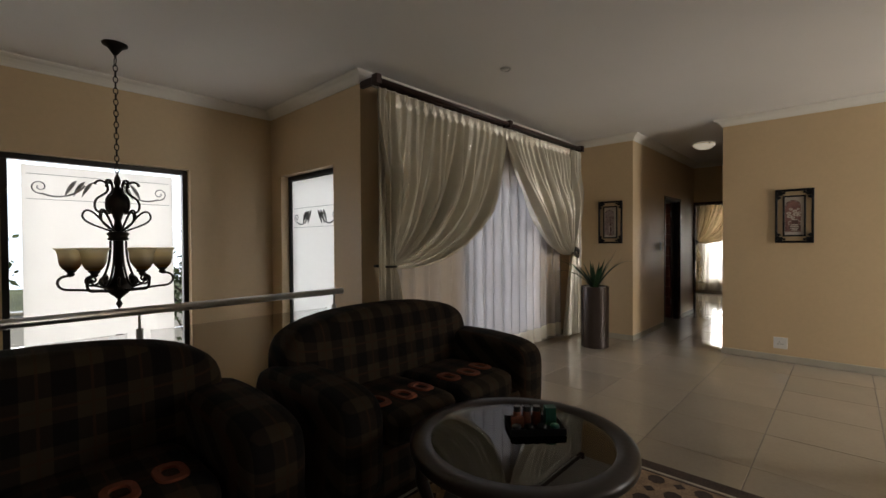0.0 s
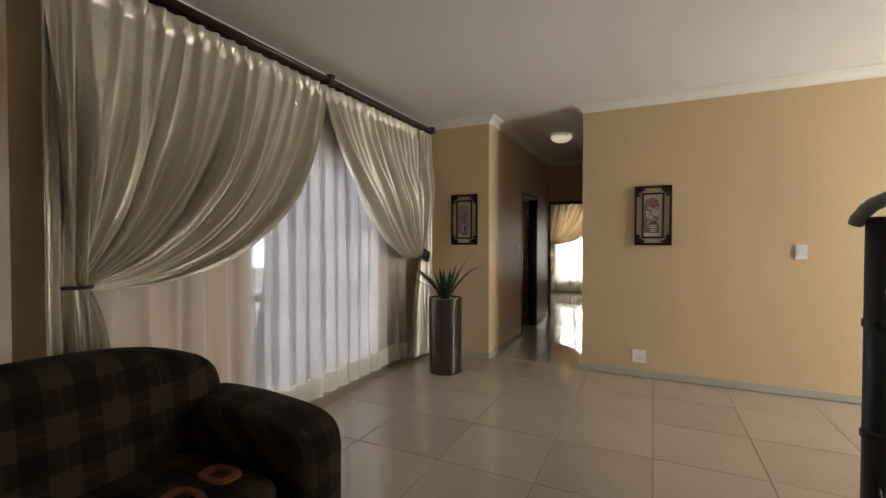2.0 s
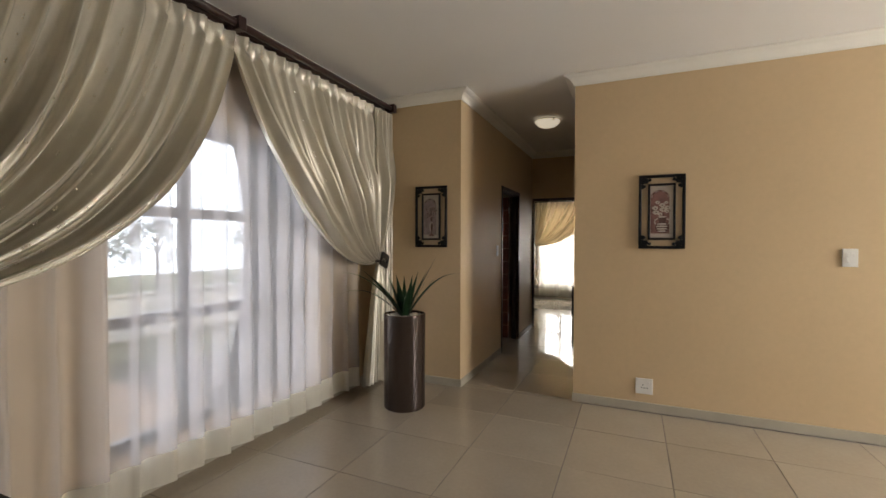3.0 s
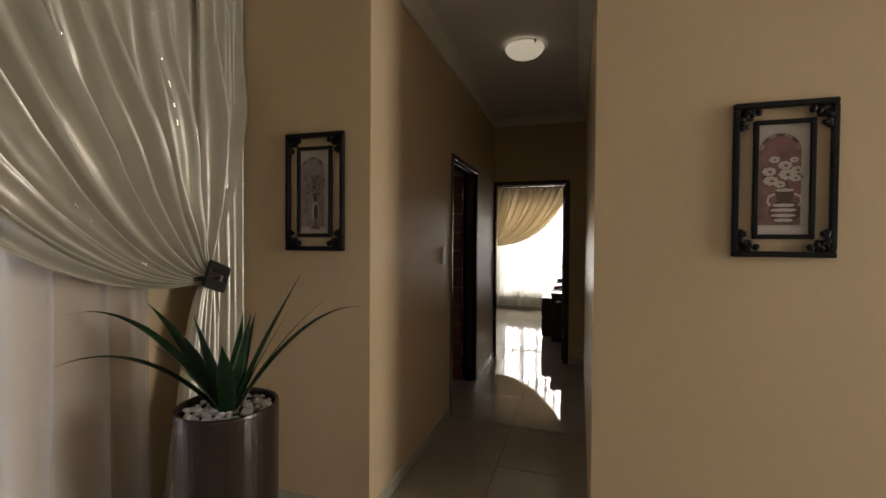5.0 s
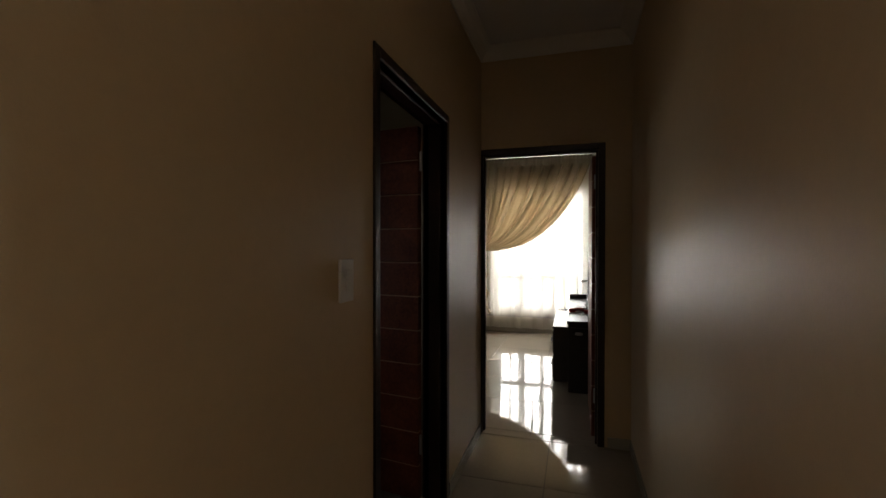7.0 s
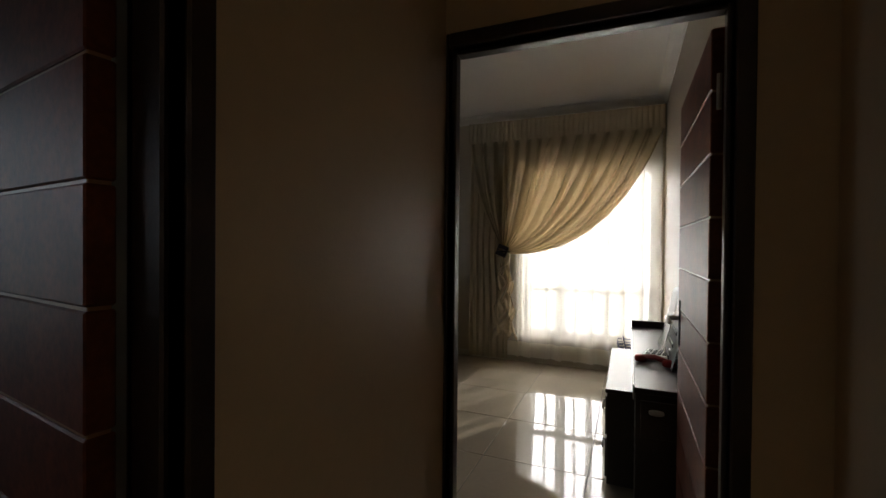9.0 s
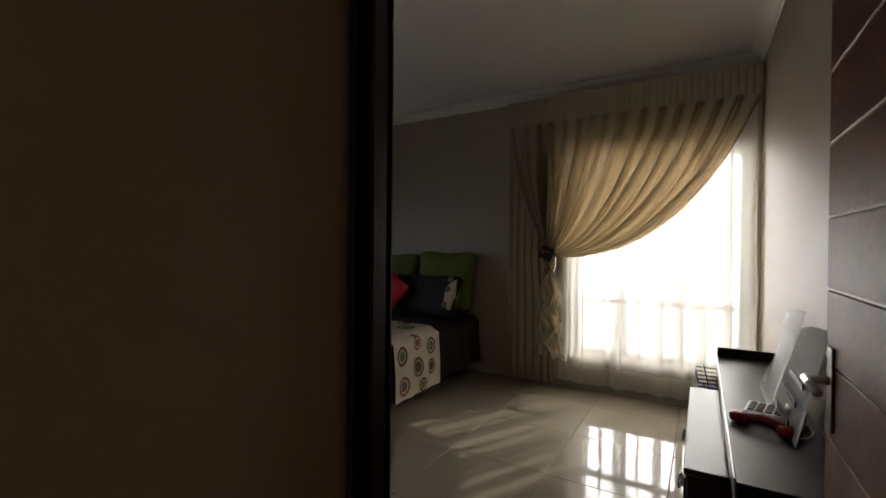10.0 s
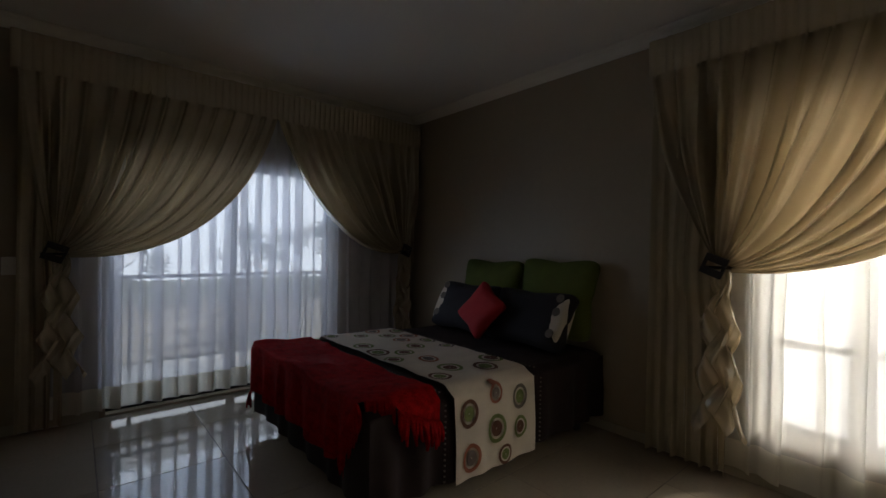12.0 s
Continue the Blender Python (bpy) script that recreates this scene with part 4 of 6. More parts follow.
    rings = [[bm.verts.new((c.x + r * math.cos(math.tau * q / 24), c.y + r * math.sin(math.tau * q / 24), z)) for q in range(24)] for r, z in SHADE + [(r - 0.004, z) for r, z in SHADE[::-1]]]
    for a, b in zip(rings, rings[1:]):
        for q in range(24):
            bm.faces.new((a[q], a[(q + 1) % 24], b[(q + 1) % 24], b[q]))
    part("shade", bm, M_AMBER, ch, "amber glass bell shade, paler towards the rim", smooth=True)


def frosted(name, place, s0, s1, z0, z1, zm, label):
    """Frosted film on a pane with etched scrolls above the line zm."""
    root = thing(name, place((s0 + s1) / 2, 0, z0), label, "frosted film")
    bm = bm_new()
    a, b = place(s0, 0.0, z0), place(s1, 0.0015, z1)
    box(bm, [min(p, q) for p, q in zip(a, b)], [max(p, q) for p, q in zip(a, b)])
    part("film", bm, M_FROST, root, world_space=True)
    c = (s0 + s1) / 2
    for sgn in (-1, 1):
        w = (s1 - s0) * 0.44 * sgn
        h = (s1 - s0) * 0.055
        # a long tendril that ends in a volute, and a wing of three tapering leaves
        vol = [Vector((c + w * 0.90 + sgn * h * r * math.cos(a), 0, zm + 0.10 + h * r * math.sin(a))) for r, a in ((1.0 - 0.8 * i / 20, -math.pi * 0.6 + math.tau * 1.4 * i / 20) for i in range(21))]
        tend = bezier((c + w * 0.28, 0, zm + 0.13), (c + w * 0.45, 0, zm + 0.02), (c + w * 0.70, 0, zm + 0.01), vol[0], 14)
        part("etched_scroll", tube(bm_new(), [place(p.x, 0.002, p.z) for p in tend + vol[1:]], [0.007] * 15 + [0.005] * 20, 4), M_ETCH, root, world_space=True)
        for i in range(3):
            x = c + w * (0.16 + 0.12 * i)
            pts = bezier((x, 0, zm + 0.165), (x + w * 0.05, 0, zm + 0.15), (x + w * 0.12, 0, zm + 0.09), (x + w * 0.17, 0, zm + 0.035), 8)
            part("etched_leaf", tube(bm_new(), [place(p.x, 0.002, p.z) for p in pts], [0.003, 0.008, 0.012, 0.015, 0.016, 0.015, 0.012, 0.008, 0.003], 5), M_ETCH, root, world_space=True)
    for z in (zm, zm + 0.20):
        part("etched_line", tube(bm_new(), [place(s0 + 0.03, 0.002, z), place(s1 - 0.03, 0.002, z)], 0.0025, 4), M_ETCH, root, world_space=True)
    return root


frosted("frosted_film", lambda s, d, z: (-4.722 + d, s, z), 0.36, 1.40, 0.21, 1.97, 1.70, "frosted film with etched scrolls on the stair window")
frosted("frosted_film", lambda s, d, z: (s, 2.432 - d, z), -4.35, -3.46, 0.21, 1.99, 1.50, "frosted film with etched scrolls on the side window")


# framed prints
def framed_print(loc, vase, label):
    """Black open frame with carved corners round a narrow print; loc: the middle, on a wall that faces -y."""
    root = thing("framed_print", loc, label, "picture", "framed prints")
    w, h = 0.165, 0.29
    bm = bm_new()
    for a, b in (((-w, -0.022, -h), (w, 0, -h + 0.022)), ((-w, -0.022, h - 0.022), (w, 0, h)), ((-w, -0.022, -h + 0.022), (-w + 0.022, 0, h - 0.022)), ((w - 0.022, -0.022, -h + 0.022), (w, 0, h - 0.022))):
        box(bm, a, b, 0.004)
    part("outer_frame", bm, M_BLACKGLOSS, root)
    iw, ih = 0.098, 0.222
    bm = bm_new()
    for a, b in (((-iw, -0.020, -ih), (iw, -0.002, -ih + 0.017)), ((-iw, -0.020, ih - 0.017), (iw, -0.002, ih)), ((-iw, -0.020, -ih + 0.017), (-iw + 0.017, -0.002, ih - 0.017)), ((iw - 0.017, -0.020, -ih + 0.017), (iw, -0.002, ih - 0.017))):
        box(bm, a, b, 0.003)
    part("inner_frame", bm, M_BLACKGLOSS, root)
    for sx in (-1, 1):
        for sz in (-1, 1):
            bm = bm_new()
            box(bm, (min(sx * 0.10, sx * (w - 0.02)), -0.014, min(sz * 0.225, sz * (h - 0.02))), (max(sx * 0.10, sx * (w - 0.02)), -0.003, max(sz * 0.225, sz * (h - 0.02))), 0.002)
            for i in range(6):
                for ax in (0, 1):
                    px = sx * (0.132 - (0.010 * i if ax == 0 else 0.0) - 0.008 * math.sin(i * 2.0))
                    pz = sz * (0.250 - (0.012 * i if ax == 1 else 0.0) - 0.006 * math.cos(i * 2.0))
                    soft(bm, (px, -0.016, pz), (0.024, 0.016, 0.024), 2.0, 3)
            part("carved_corner", bm, M_BLACKGLOSS, root, smooth=True)
    part("print", box(bm_new(), (-iw + 0.015, -0.008, -ih + 0.015), (iw - 0.015, -0.003, ih - 0.015)), M_PRINT, root, "printed still life of flowers in a vase")
    y = -0.0085

    def blob(pts, material, dy=0.0, n="painted_shape"):
        bm = bm_new()
        vs = [bm.verts.new((x, y - dy, z)) for x, z in pts]
        bm.faces.new(vs)
        ext = bmesh.ops.extrude_face_region(bm, geom=list(bm.faces))
        bmesh.ops.translate(bm, verts=[v for v in ext["geom"] if isinstance(v, bmesh.types.BMVert)], vec=(0, -0.0006, 0))
        part(n, bm, material, root)

    def oval(cx, cz, rx, rz, k=18, wob=0.0):
        return [(cx + rx * math.cos(math.tau * i / k) * (1 + wob * math.sin(3.7 * i)), cz + rz * math.sin(math.tau * i / k) * (1 + wob * math.cos(2.9 * i))) for i in range(k)]

    arch = [(-0.078, -0.17), (0.055, -0.17)] + [(-0.012 + 0.066 * math.cos(a), 0.11 + 0.062 * math.sin(a)) for a in (math.pi * i / 12 for i in range(13))] + [(-0.078, 0.10)]
    blob(arch, M_PRINT_RED if vase else M_PRINT_PLUM)
    rg = random.Random(5 if vase else 6)
    if vase:
        blob(oval(0.004, -0.120, 0.050, 0.044), M_PRINT_DARK, 0.0007)
        for i, z in enumerate((-0.152, -0.134, -0.114, -0.096)):
            w2 = 0.048 * math.sqrt(max(0.05, 1 - ((z + 0.12) / 0.046) ** 2))
            blob(oval(0.002, z, w2 * 0.9, 0.0065, 16, 0.10), M_PRINT_PALE, 0.0014)
        blob([(-0.020, -0.078), (0.028, -0.078), (0.034, -0.038), (-0.026, -0.038)], M_PRINT_DARK, 0.0014)
        blob(oval(0.004, -0.040, 0.030, 0.006), M_PRINT_PALE, 0.0021)
        for sg in (-1, 1):
            blob([(0.004 + sg * x, z) for x, z in ((0.030, -0.05), (0.052, -0.06), (0.056, -0.085), (0.046, -0.10), (0.042, -0.095), (0.050, -0.082), (0.046, -0.066), (0.030, -0.058))], M_PRINT_PALE, 0.0007)
        blooms = [(-0.046, 0.030, 0.022), (-0.040, -0.004, 0.024), (0.010, 0.018, 0.026), (0.004, 0.052, 0.022), (-0.030, 0.074, 0.017), (0.042, 0.034, 0.020), (0.036, 0.004, 0.018), (0.032, 0.072, 0.014), (-0.012, -0.018, 0.018)]
    else:
        blob([(-0.026, -0.185), (0.034, -0.185), (0.028, -0.172), (0.010, -0.165), (0.008, -0.14), (0.000, -0.14), (-0.002, -0.165), (-0.020, -0.172)], M_PRINT_RED, 0.0007)
        blob(oval(0.004, -0.095, 0.022, 0.048), M_PRINT_PALE, 0.0007)
        blob(oval(0.008, -0.100, 0.013, 0.040), M_PRINT_DARK, 0.0014)
        for i in range(7):
            x, z = rg.uniform(-0.05, 0.06), rg.uniform(0.03, 0.10)
            blob([(0.002, -0.05), (0.006, -0.05), (x + 0.003, z), (x - 0.001, z)], M_PRINT_DARK, 0.0007)
        blooms = [(-0.036, 0.030, 0.017), (0.0, 0.045, 0.019), (0.032, 0.050, 0.016), (-0.020, 0.072, 0.012), (0.046, 0.024, 0.012), (0.020, 0.086, 0.010), (-0.010, 0.005, 0.016), (0.024, 0.010, 0.014), (-0.048, 0.062, 0.009)]
    for cx, cz, r in blooms:
        blob(oval(cx, cz, r, r * 0.70, 18, 0.16), M_PRINT_PALE if vase else M_PRINT_PLUM, 0.0021)
        for i in range(4):
            a = 1.6 * i + cx * 90
            blob(oval(cx + r * 0.5 * math.cos(a), cz + r * 0.36 * math.sin(a), r * 0.30, r * 0.13, 10, 0.2), M_PRINT if vase else M_PRINT_RED, 0.0028)
        blob(oval(cx + 0.1 * r, cz - 0.05 * r, r * 0.26, r * 0.20, 10), M_PRINT_DARK, 0.0035)
    for i in range(12):
        a, r = rg.uniform(0, math.tau), rg.uniform(0.035, 0.062)
        x, z = -0.004 + r * math.cos(a), 0.025 + 0.75 * r * math.sin(a)
        blob([(x, z), (x + 0.010 * math.cos(a + 0.5), z + 0.010 * math.sin(a + 0.5)), (x + 0.022 * math.cos(a), z + 0.022 * math.sin(a)), (x + 0.010 * math.cos(a - 0.5), z + 0.010 * math.sin(a - 0.5))], M_PRINT_DARK if i % 3 else M_PRINT_PLUM, 0.0014)
    # stone arch behind the flowers
    for i in range(7):
        a0, a1 = math.pi * i / 7 + 0.03, math.pi * (i + 1) / 7 - 0.03
        blob([(-0.012 + r * math.cos(a), 0.11 + 0.94 * r * math.sin(a)) for r, a in ((0.055, a0), (0.064, a0), (0.064, a1), (0.055, a1))], M_PRINT_DARK if i % 2 else M_PRINT_PLUM, 0.0007)
    blob([(-0.08, -0.20), (0.08, -0.20), (0.08, -0.178), (-0.08, -0.178)], M_PRINT_PALE, 0.0007)
    return root


framed_print((-0.418, 6.148, 1.598), True, "black carved open frame with a still life of white flowers")
framed_print((-2.388, 6.078, 1.597), False, "black carved open frame with a plum still life")


# switches and socket
def plate(name, loc, turn, w, h, label, category, rockers, holes=False):
    root = thing(name, loc, label, category)
    root.rotation_euler.z = radians(turn)
    part("plate", box(bm_new(), (-w / 2, -0.010, -h / 2), (w / 2, 0, h / 2), 0.003, 2), M_WHITE, root)
    for x, z in rockers:
        part("rocker", box(bm_new(), (x - 0.009, -0.014, z - 0.013), (x + 0.009, -0.009, z + 0.013), 0.002), M_WHITE, root)
    if holes:
        for x, z in ((-0.02, -0.012), (0.0, -0.012), (-0.01, 0.01), (0.022, -0.012)):
            part("pin_hole", lathe(bm_new(), [(0.0045, 0.0), (0.0045, 0.0012)], 10, (0, 0, 0), Matrix.Translation((x, -0.010, z)) @ Matrix.Rotation(radians(90), 4, "X")), M_BLACK, root)
    return root


plate("light_switch", (0.735, 6.149, 1.255), 0, 0.085, 0.125, "white light switch on the cream wall", "light switch", ((-0.015, 0.02), (0.015, 0.02), (-0.015, -0.02)))
plate("power_socket", (-0.530, 6.149, 0.203), 0, 0.125, 0.125, "white power socket low on the cream wall", "power socket", ((0.03, 0.035),), True)
plate("light_switch", (-2.089, 7.25, 1.255), 90, 0.075, 0.125, "white light switch beside the corridor door", "light switch", ((0, 0.02), (0, -0.02)))
plate("light_switch", (-6.199, 9.475, 1.19), 90, 0.075, 0.125, "white light switch near the balcony door", "light switch", ((0, 0.0),))


# lamps on the ceilings
def dome_lamp(loc, r, material, label):
    root = thing("ceiling_light", loc, label, "ceiling light", "dome ceiling lights")
    part("base", lathe(bm_new(), [(r * 0.75, 0.0), (r * 0.75, -0.018), (r * 0.70, -0.024)], 32), M_STEEL, root, smooth=False)
    part("dome", lathe(bm_new(), [(r * (1 - 0.02), -0.022), (r, -0.030), (r * 0.92, -0.050), (r * 0.74, -0.072), (r * 0.48, -0.088), (r * 0.2, -0.096), (0.002, -0.098)], 36), material, root, "frosted glass dome", smooth=True)
    for k in range(3):
        a = math.tau * k / 3 + 1.2
        part("clip", box(bm_new(), (r * 0.98 * math.cos(a) - 0.008, r * 0.98 * math.sin(a) - 0.008, -0.04), (r * 0.98 * math.cos(a) + 0.008, r * 0.98 * math.sin(a) + 0.008, -0.012), 0.003), M_STEEL, root)
    return root


dome_lamp((-1.53, 7.36, 2.76), 0.138, glow("lit_dome_glass", (1.0, 0.88, 0.68), 0.5), "lit frosted dome light on the corridor ceiling")
dome_lamp((-3.90, 11.14, 2.92), 0.205, mat("frosted_dome_glass", (0.62, 0.60, 0.54), 0.35, vary=0.08, scale=8), "unlit frosted dome light on the bedroom ceiling")
spot = thing("downlight", (-2.065, 3.11, 2.76), "small recessed steel downlight in the lounge ceiling", "downlight")
part("rim", lathe(bm_new(), [(0.045, 0.0), (0.045, -0.006), (0.034, -0.010), (0.030, -0.004)], 28), M_STEEL, spot, smooth=False)
part("bulb", lathe(bm_new(), [(0.029, -0.003), (0.024, -0.008), (0.005, -0.010)], 20), M_WHITE, spot, smooth=True)

# planter
PX, PY = -2.345, 5.47
pot = thing("planter", (PX, PY, 0.0), "tall brown cylinder planter with pale pebbles on the tiles", "planter")
bm = bm_new()
prof = [(0.162, 0.0), (0.168, 0.006), (0.172, 0.76), (0.170, 0.768), (0.160, 0.768), (0.157, 0.762), (0.155, 0.70)]
lathe(bm, prof, 48)
part("cylinder", bm, M_PLANTER, pot, smooth=False)
part("soil", lathe(bm_new(), [(0.154, 0.70), (0.154, 0.735)], 32), M_SOIL, pot)
rng = random.Random(4)
bm = bm_new()
for i in range(240):
    a, r = rng.uniform(0, math.tau), 0.150 * math.sqrt(rng.random())
    s = rng.uniform(0.014, 0.030)
    soft(bm, (min(r, 0.140) * math.cos(a), min(r, 0.140) * math.sin(a), 0.735 + rng.uniform(0.0, 0.016)), (s, s * rng.uniform(0.6, 1), s * 0.6), 2.2, 3, None, Matrix.Rotation(rng.uniform(0, 6), 3, "Z"))
part("pebbles", bm, M_PEBBLE, pot, "white pebbles", smooth=True, kind="stuff")

plant = thing("agave_plant", (PX, PY, 0.745), "dark green plant with long pointed leaves in the planter", "plant")


def leaf(az, reach, rise, droop, width):
    """A long tapering channelled leaf."""
    d = Vector((math.cos(az), math.sin(az), 0))
    side = Vector((-d.y, d.x, 0))
    n = 16

    def at(u, v):
        t = v
        p = d * (reach * t ** 1.2 + 0.02) + Vector((0, 0, rise * t - droop * t ** 3 - 0.03))
        w = width * (0.55 + 1.0 * t * (1 - t) * 1.8) * (1 - t ** 2.2) + 0.0008
        x = 2 * u - 1
        return p + side * w * x + Vector((0, 0, 1)) * abs(x) * w * 0.45 * (1 - 0.5 * t)

    bm = bm_new()
    grid(bm, at, 4, n)
    ext = bmesh.ops.solidify(bm, geom=list(bm.faces), thickness=0.004)
    part("leaf", bm, M_LEAF, plant, smooth=True)


LEAVES = ((53, 0.54, 0.62, 0.27, 0.024), (15, 0.25, 0.53, 0.0, 0.032), (28, 0.20, 0.40, 0.0, 0.018), (175, 0.42, 0.44, 0.05, 0.034), (195, 0.60, 0.66, 0.30, 0.026),
          (215, 0.54, 0.50, 0.30, 0.024), (90, 0.12, 0.36, 0.0, 0.028), (270, 0.12, 0.38, 0.0, 0.036), (120, 0.22, 0.34, 0.0, 0.026), (310, 0.24, 0.36, 0.04, 0.034),
          (50, 0.18, 0.40, 0.0, 0.026), (240, 0.24, 0.36, 0.03, 0.032), (340, 0.14, 0.40, 0.0, 0.030), (180, 0.14, 0.36, 0.0, 0.030), (20, 0.34, 0.50, 0.06, 0.016))
for az, reach, rise, droop, width in LEAVES:
    leaf(radians(az), reach, rise, droop, width)

# exercise machine uprights
gym = thing("exercise_machine", (0.33, 3.15, 0.0), "dark grey exercise machine with two uprights and a ribbed grip", "exercise machine")
M_GYM = mat("charcoal_powder_coat", (0.016, 0.016, 0.017), 0.5, 0.0, vary=0.1, bump=0.05)
M_GRIP = mat("grey_rubber_grip", (0.16, 0.15, 0.13), 0.8, vary=0.15, scale=30, bump=0.2)


def upright(x, y, h, r):
    up = part("upright", tube(bm_new(), [(x - 0.33, y - 3.15, 0.05), (x - 0.33, y - 3.15, h)], r, 20), M_GYM, gym, smooth=True)
    for z in (0.30, 0.62, 1.04):
        part("collar", lathe(bm_new(), [(r + 0.001, z - 0.018), (r + 0.006, z - 0.012), (r + 0.006, z + 0.012), (r + 0.001, z + 0.018)], 20, (x - 0.33, y - 3.15, 0)), M_BLACK, up)
        part("pin", tube(bm_new(), [(x - 0.33 + r, y - 3.15, z), (x - 0.33 + r + 0.02, y - 3.15, z)], 0.008, 8), M_BLACK, up)
    return up


upright(0.355, 3.60, 1.44, 0.047)
upright(0.30, 2.76, 1.45, 0.047)
part("foot_beam", box(bm_new(), (-0.09, -0.55, 0.0), (0.09, 0.60, 0.06), 0.012, 2), M_GYM, gym)
arc = bezier((-0.045, 0.47, 1.415), (-0.02, 0.42, 1.53), (0.02, 0.16, 1.52), (0.0, 0.02, 1.43), 16)
bm = bm_new()
tube(bm, arc, [0.024 + 0.0025 * (i % 2) for i in range(17)], 12)
part("grip", bm, M_GRIP, gym, "ribbed grey rubber grip", smooth=True)
part("grip_cap", tube(bm_new(), [arc[-1], arc[-1] + Vector((0, -0.05, -0.02))], 0.028, 12), M_BLACK, gym, smooth=True)
part("cross_bar", tube(bm_new(), [(0.03, 0.44, 1.43), (-0.03, -0.40, 1.43)], 0.012, 10), M_BLACK, gym, smooth=True)
part("cable", tube(bm_new(), bezier((0.02, 0.42, 0.45), (-0.02, 0.30, 0.36), (-0.02, 0.0, 0.30), (-0.05, -0.37, 0.62), 14), 0.004, 6), M_BLACK, gym, smooth=True)


# ---- bedroom ----
M_SPREAD = mat("charcoal_plum_bedspread", (0.030, 0.018, 0.017), 0.75, vary=0.2, scale=6, fine=0.15, fine_scale=200, bump=0.3, bump_scale=260, spec=0.2)
M_RUNNER = mat("cream_cotton", (0.62, 0.54, 0.44), 0.85, vary=0.06, scale=8, bump=0.2, bump_scale=500)
M_REDTHROW = mat("red_wool", (0.32, 0.004, 0.006), 0.95, vary=0.3, scale=25, fine=0.3, fine_scale=150, bump=0.8, bump_scale=220, spec=0.1)
M_GREENCUSH = mat("olive_green_cotton", (0.105, 0.135, 0.018), 0.85, vary=0.1, scale=8, bump=0.2, bump_scale=400)
M_REDCUSH = mat("red_cotton", (0.45, 0.010, 0.016), 0.8, vary=0.1, scale=8, bump=0.2, bump_scale=400)
M_DARKPILLOW = mat("navy_plum_cotton", (0.014, 0.010, 0.014), 0.8, vary=0.15, scale=8, bump=0.2, bump_scale=400)
M_DOT_OLIVE = mat("olive_print", (0.16, 0.20, 0.06), 0.85, vary=0.15, scale=30)
M_DOT_BROWN = mat("brown_print", (0.13, 0.055, 0.03), 0.85, vary=0.15, scale=30)
M_DOT_GREY = mat("taupe_print", (0.16, 0.13, 0.11), 0.85, vary=0.15, scale=30)
M_DOT_RUST = mat("rust_print", (0.30, 0.10, 0.05), 0.85, vary=0.15, scale=30)
BX0, BX1, BY0, BY1, BZ = -5.30, -3.68, 10.88, 12.93, 0.60
bed = thing("bed", ((BX0 + BX1) / 2, (BY0 + BY1) / 2, 0.0), "double bed base and mattress against the bedroom wall", "bed")
part("base", box(bm_new(), (BX0 + 0.03, BY0 + 0.03, 0.10), (BX1 - 0.03, BY1, 0.34), 0.02, 2), M_RUNNER, bed, "pale divan base", world_space=True)
part("mattress", box(bm_new(), (BX0 + 0.02, BY0 + 0.02, 0.34), (BX1 - 0.02, BY1, 0.575), 0.05, 3), M_RUNNER, bed, world_space=True)
for x in (BX0 + 0.12, BX1 - 0.12):
    for y in (BY0 + 0.15, (BY0 + BY1) / 2 + 0.1, BY1 - 0.15):
        part("leg", lathe(bm_new(), [(0.028, 0.0), (0.035, 0.01), (0.03, 0.10)], 14, (x, y, 0)), M_BLACK, bed, world_space=True)


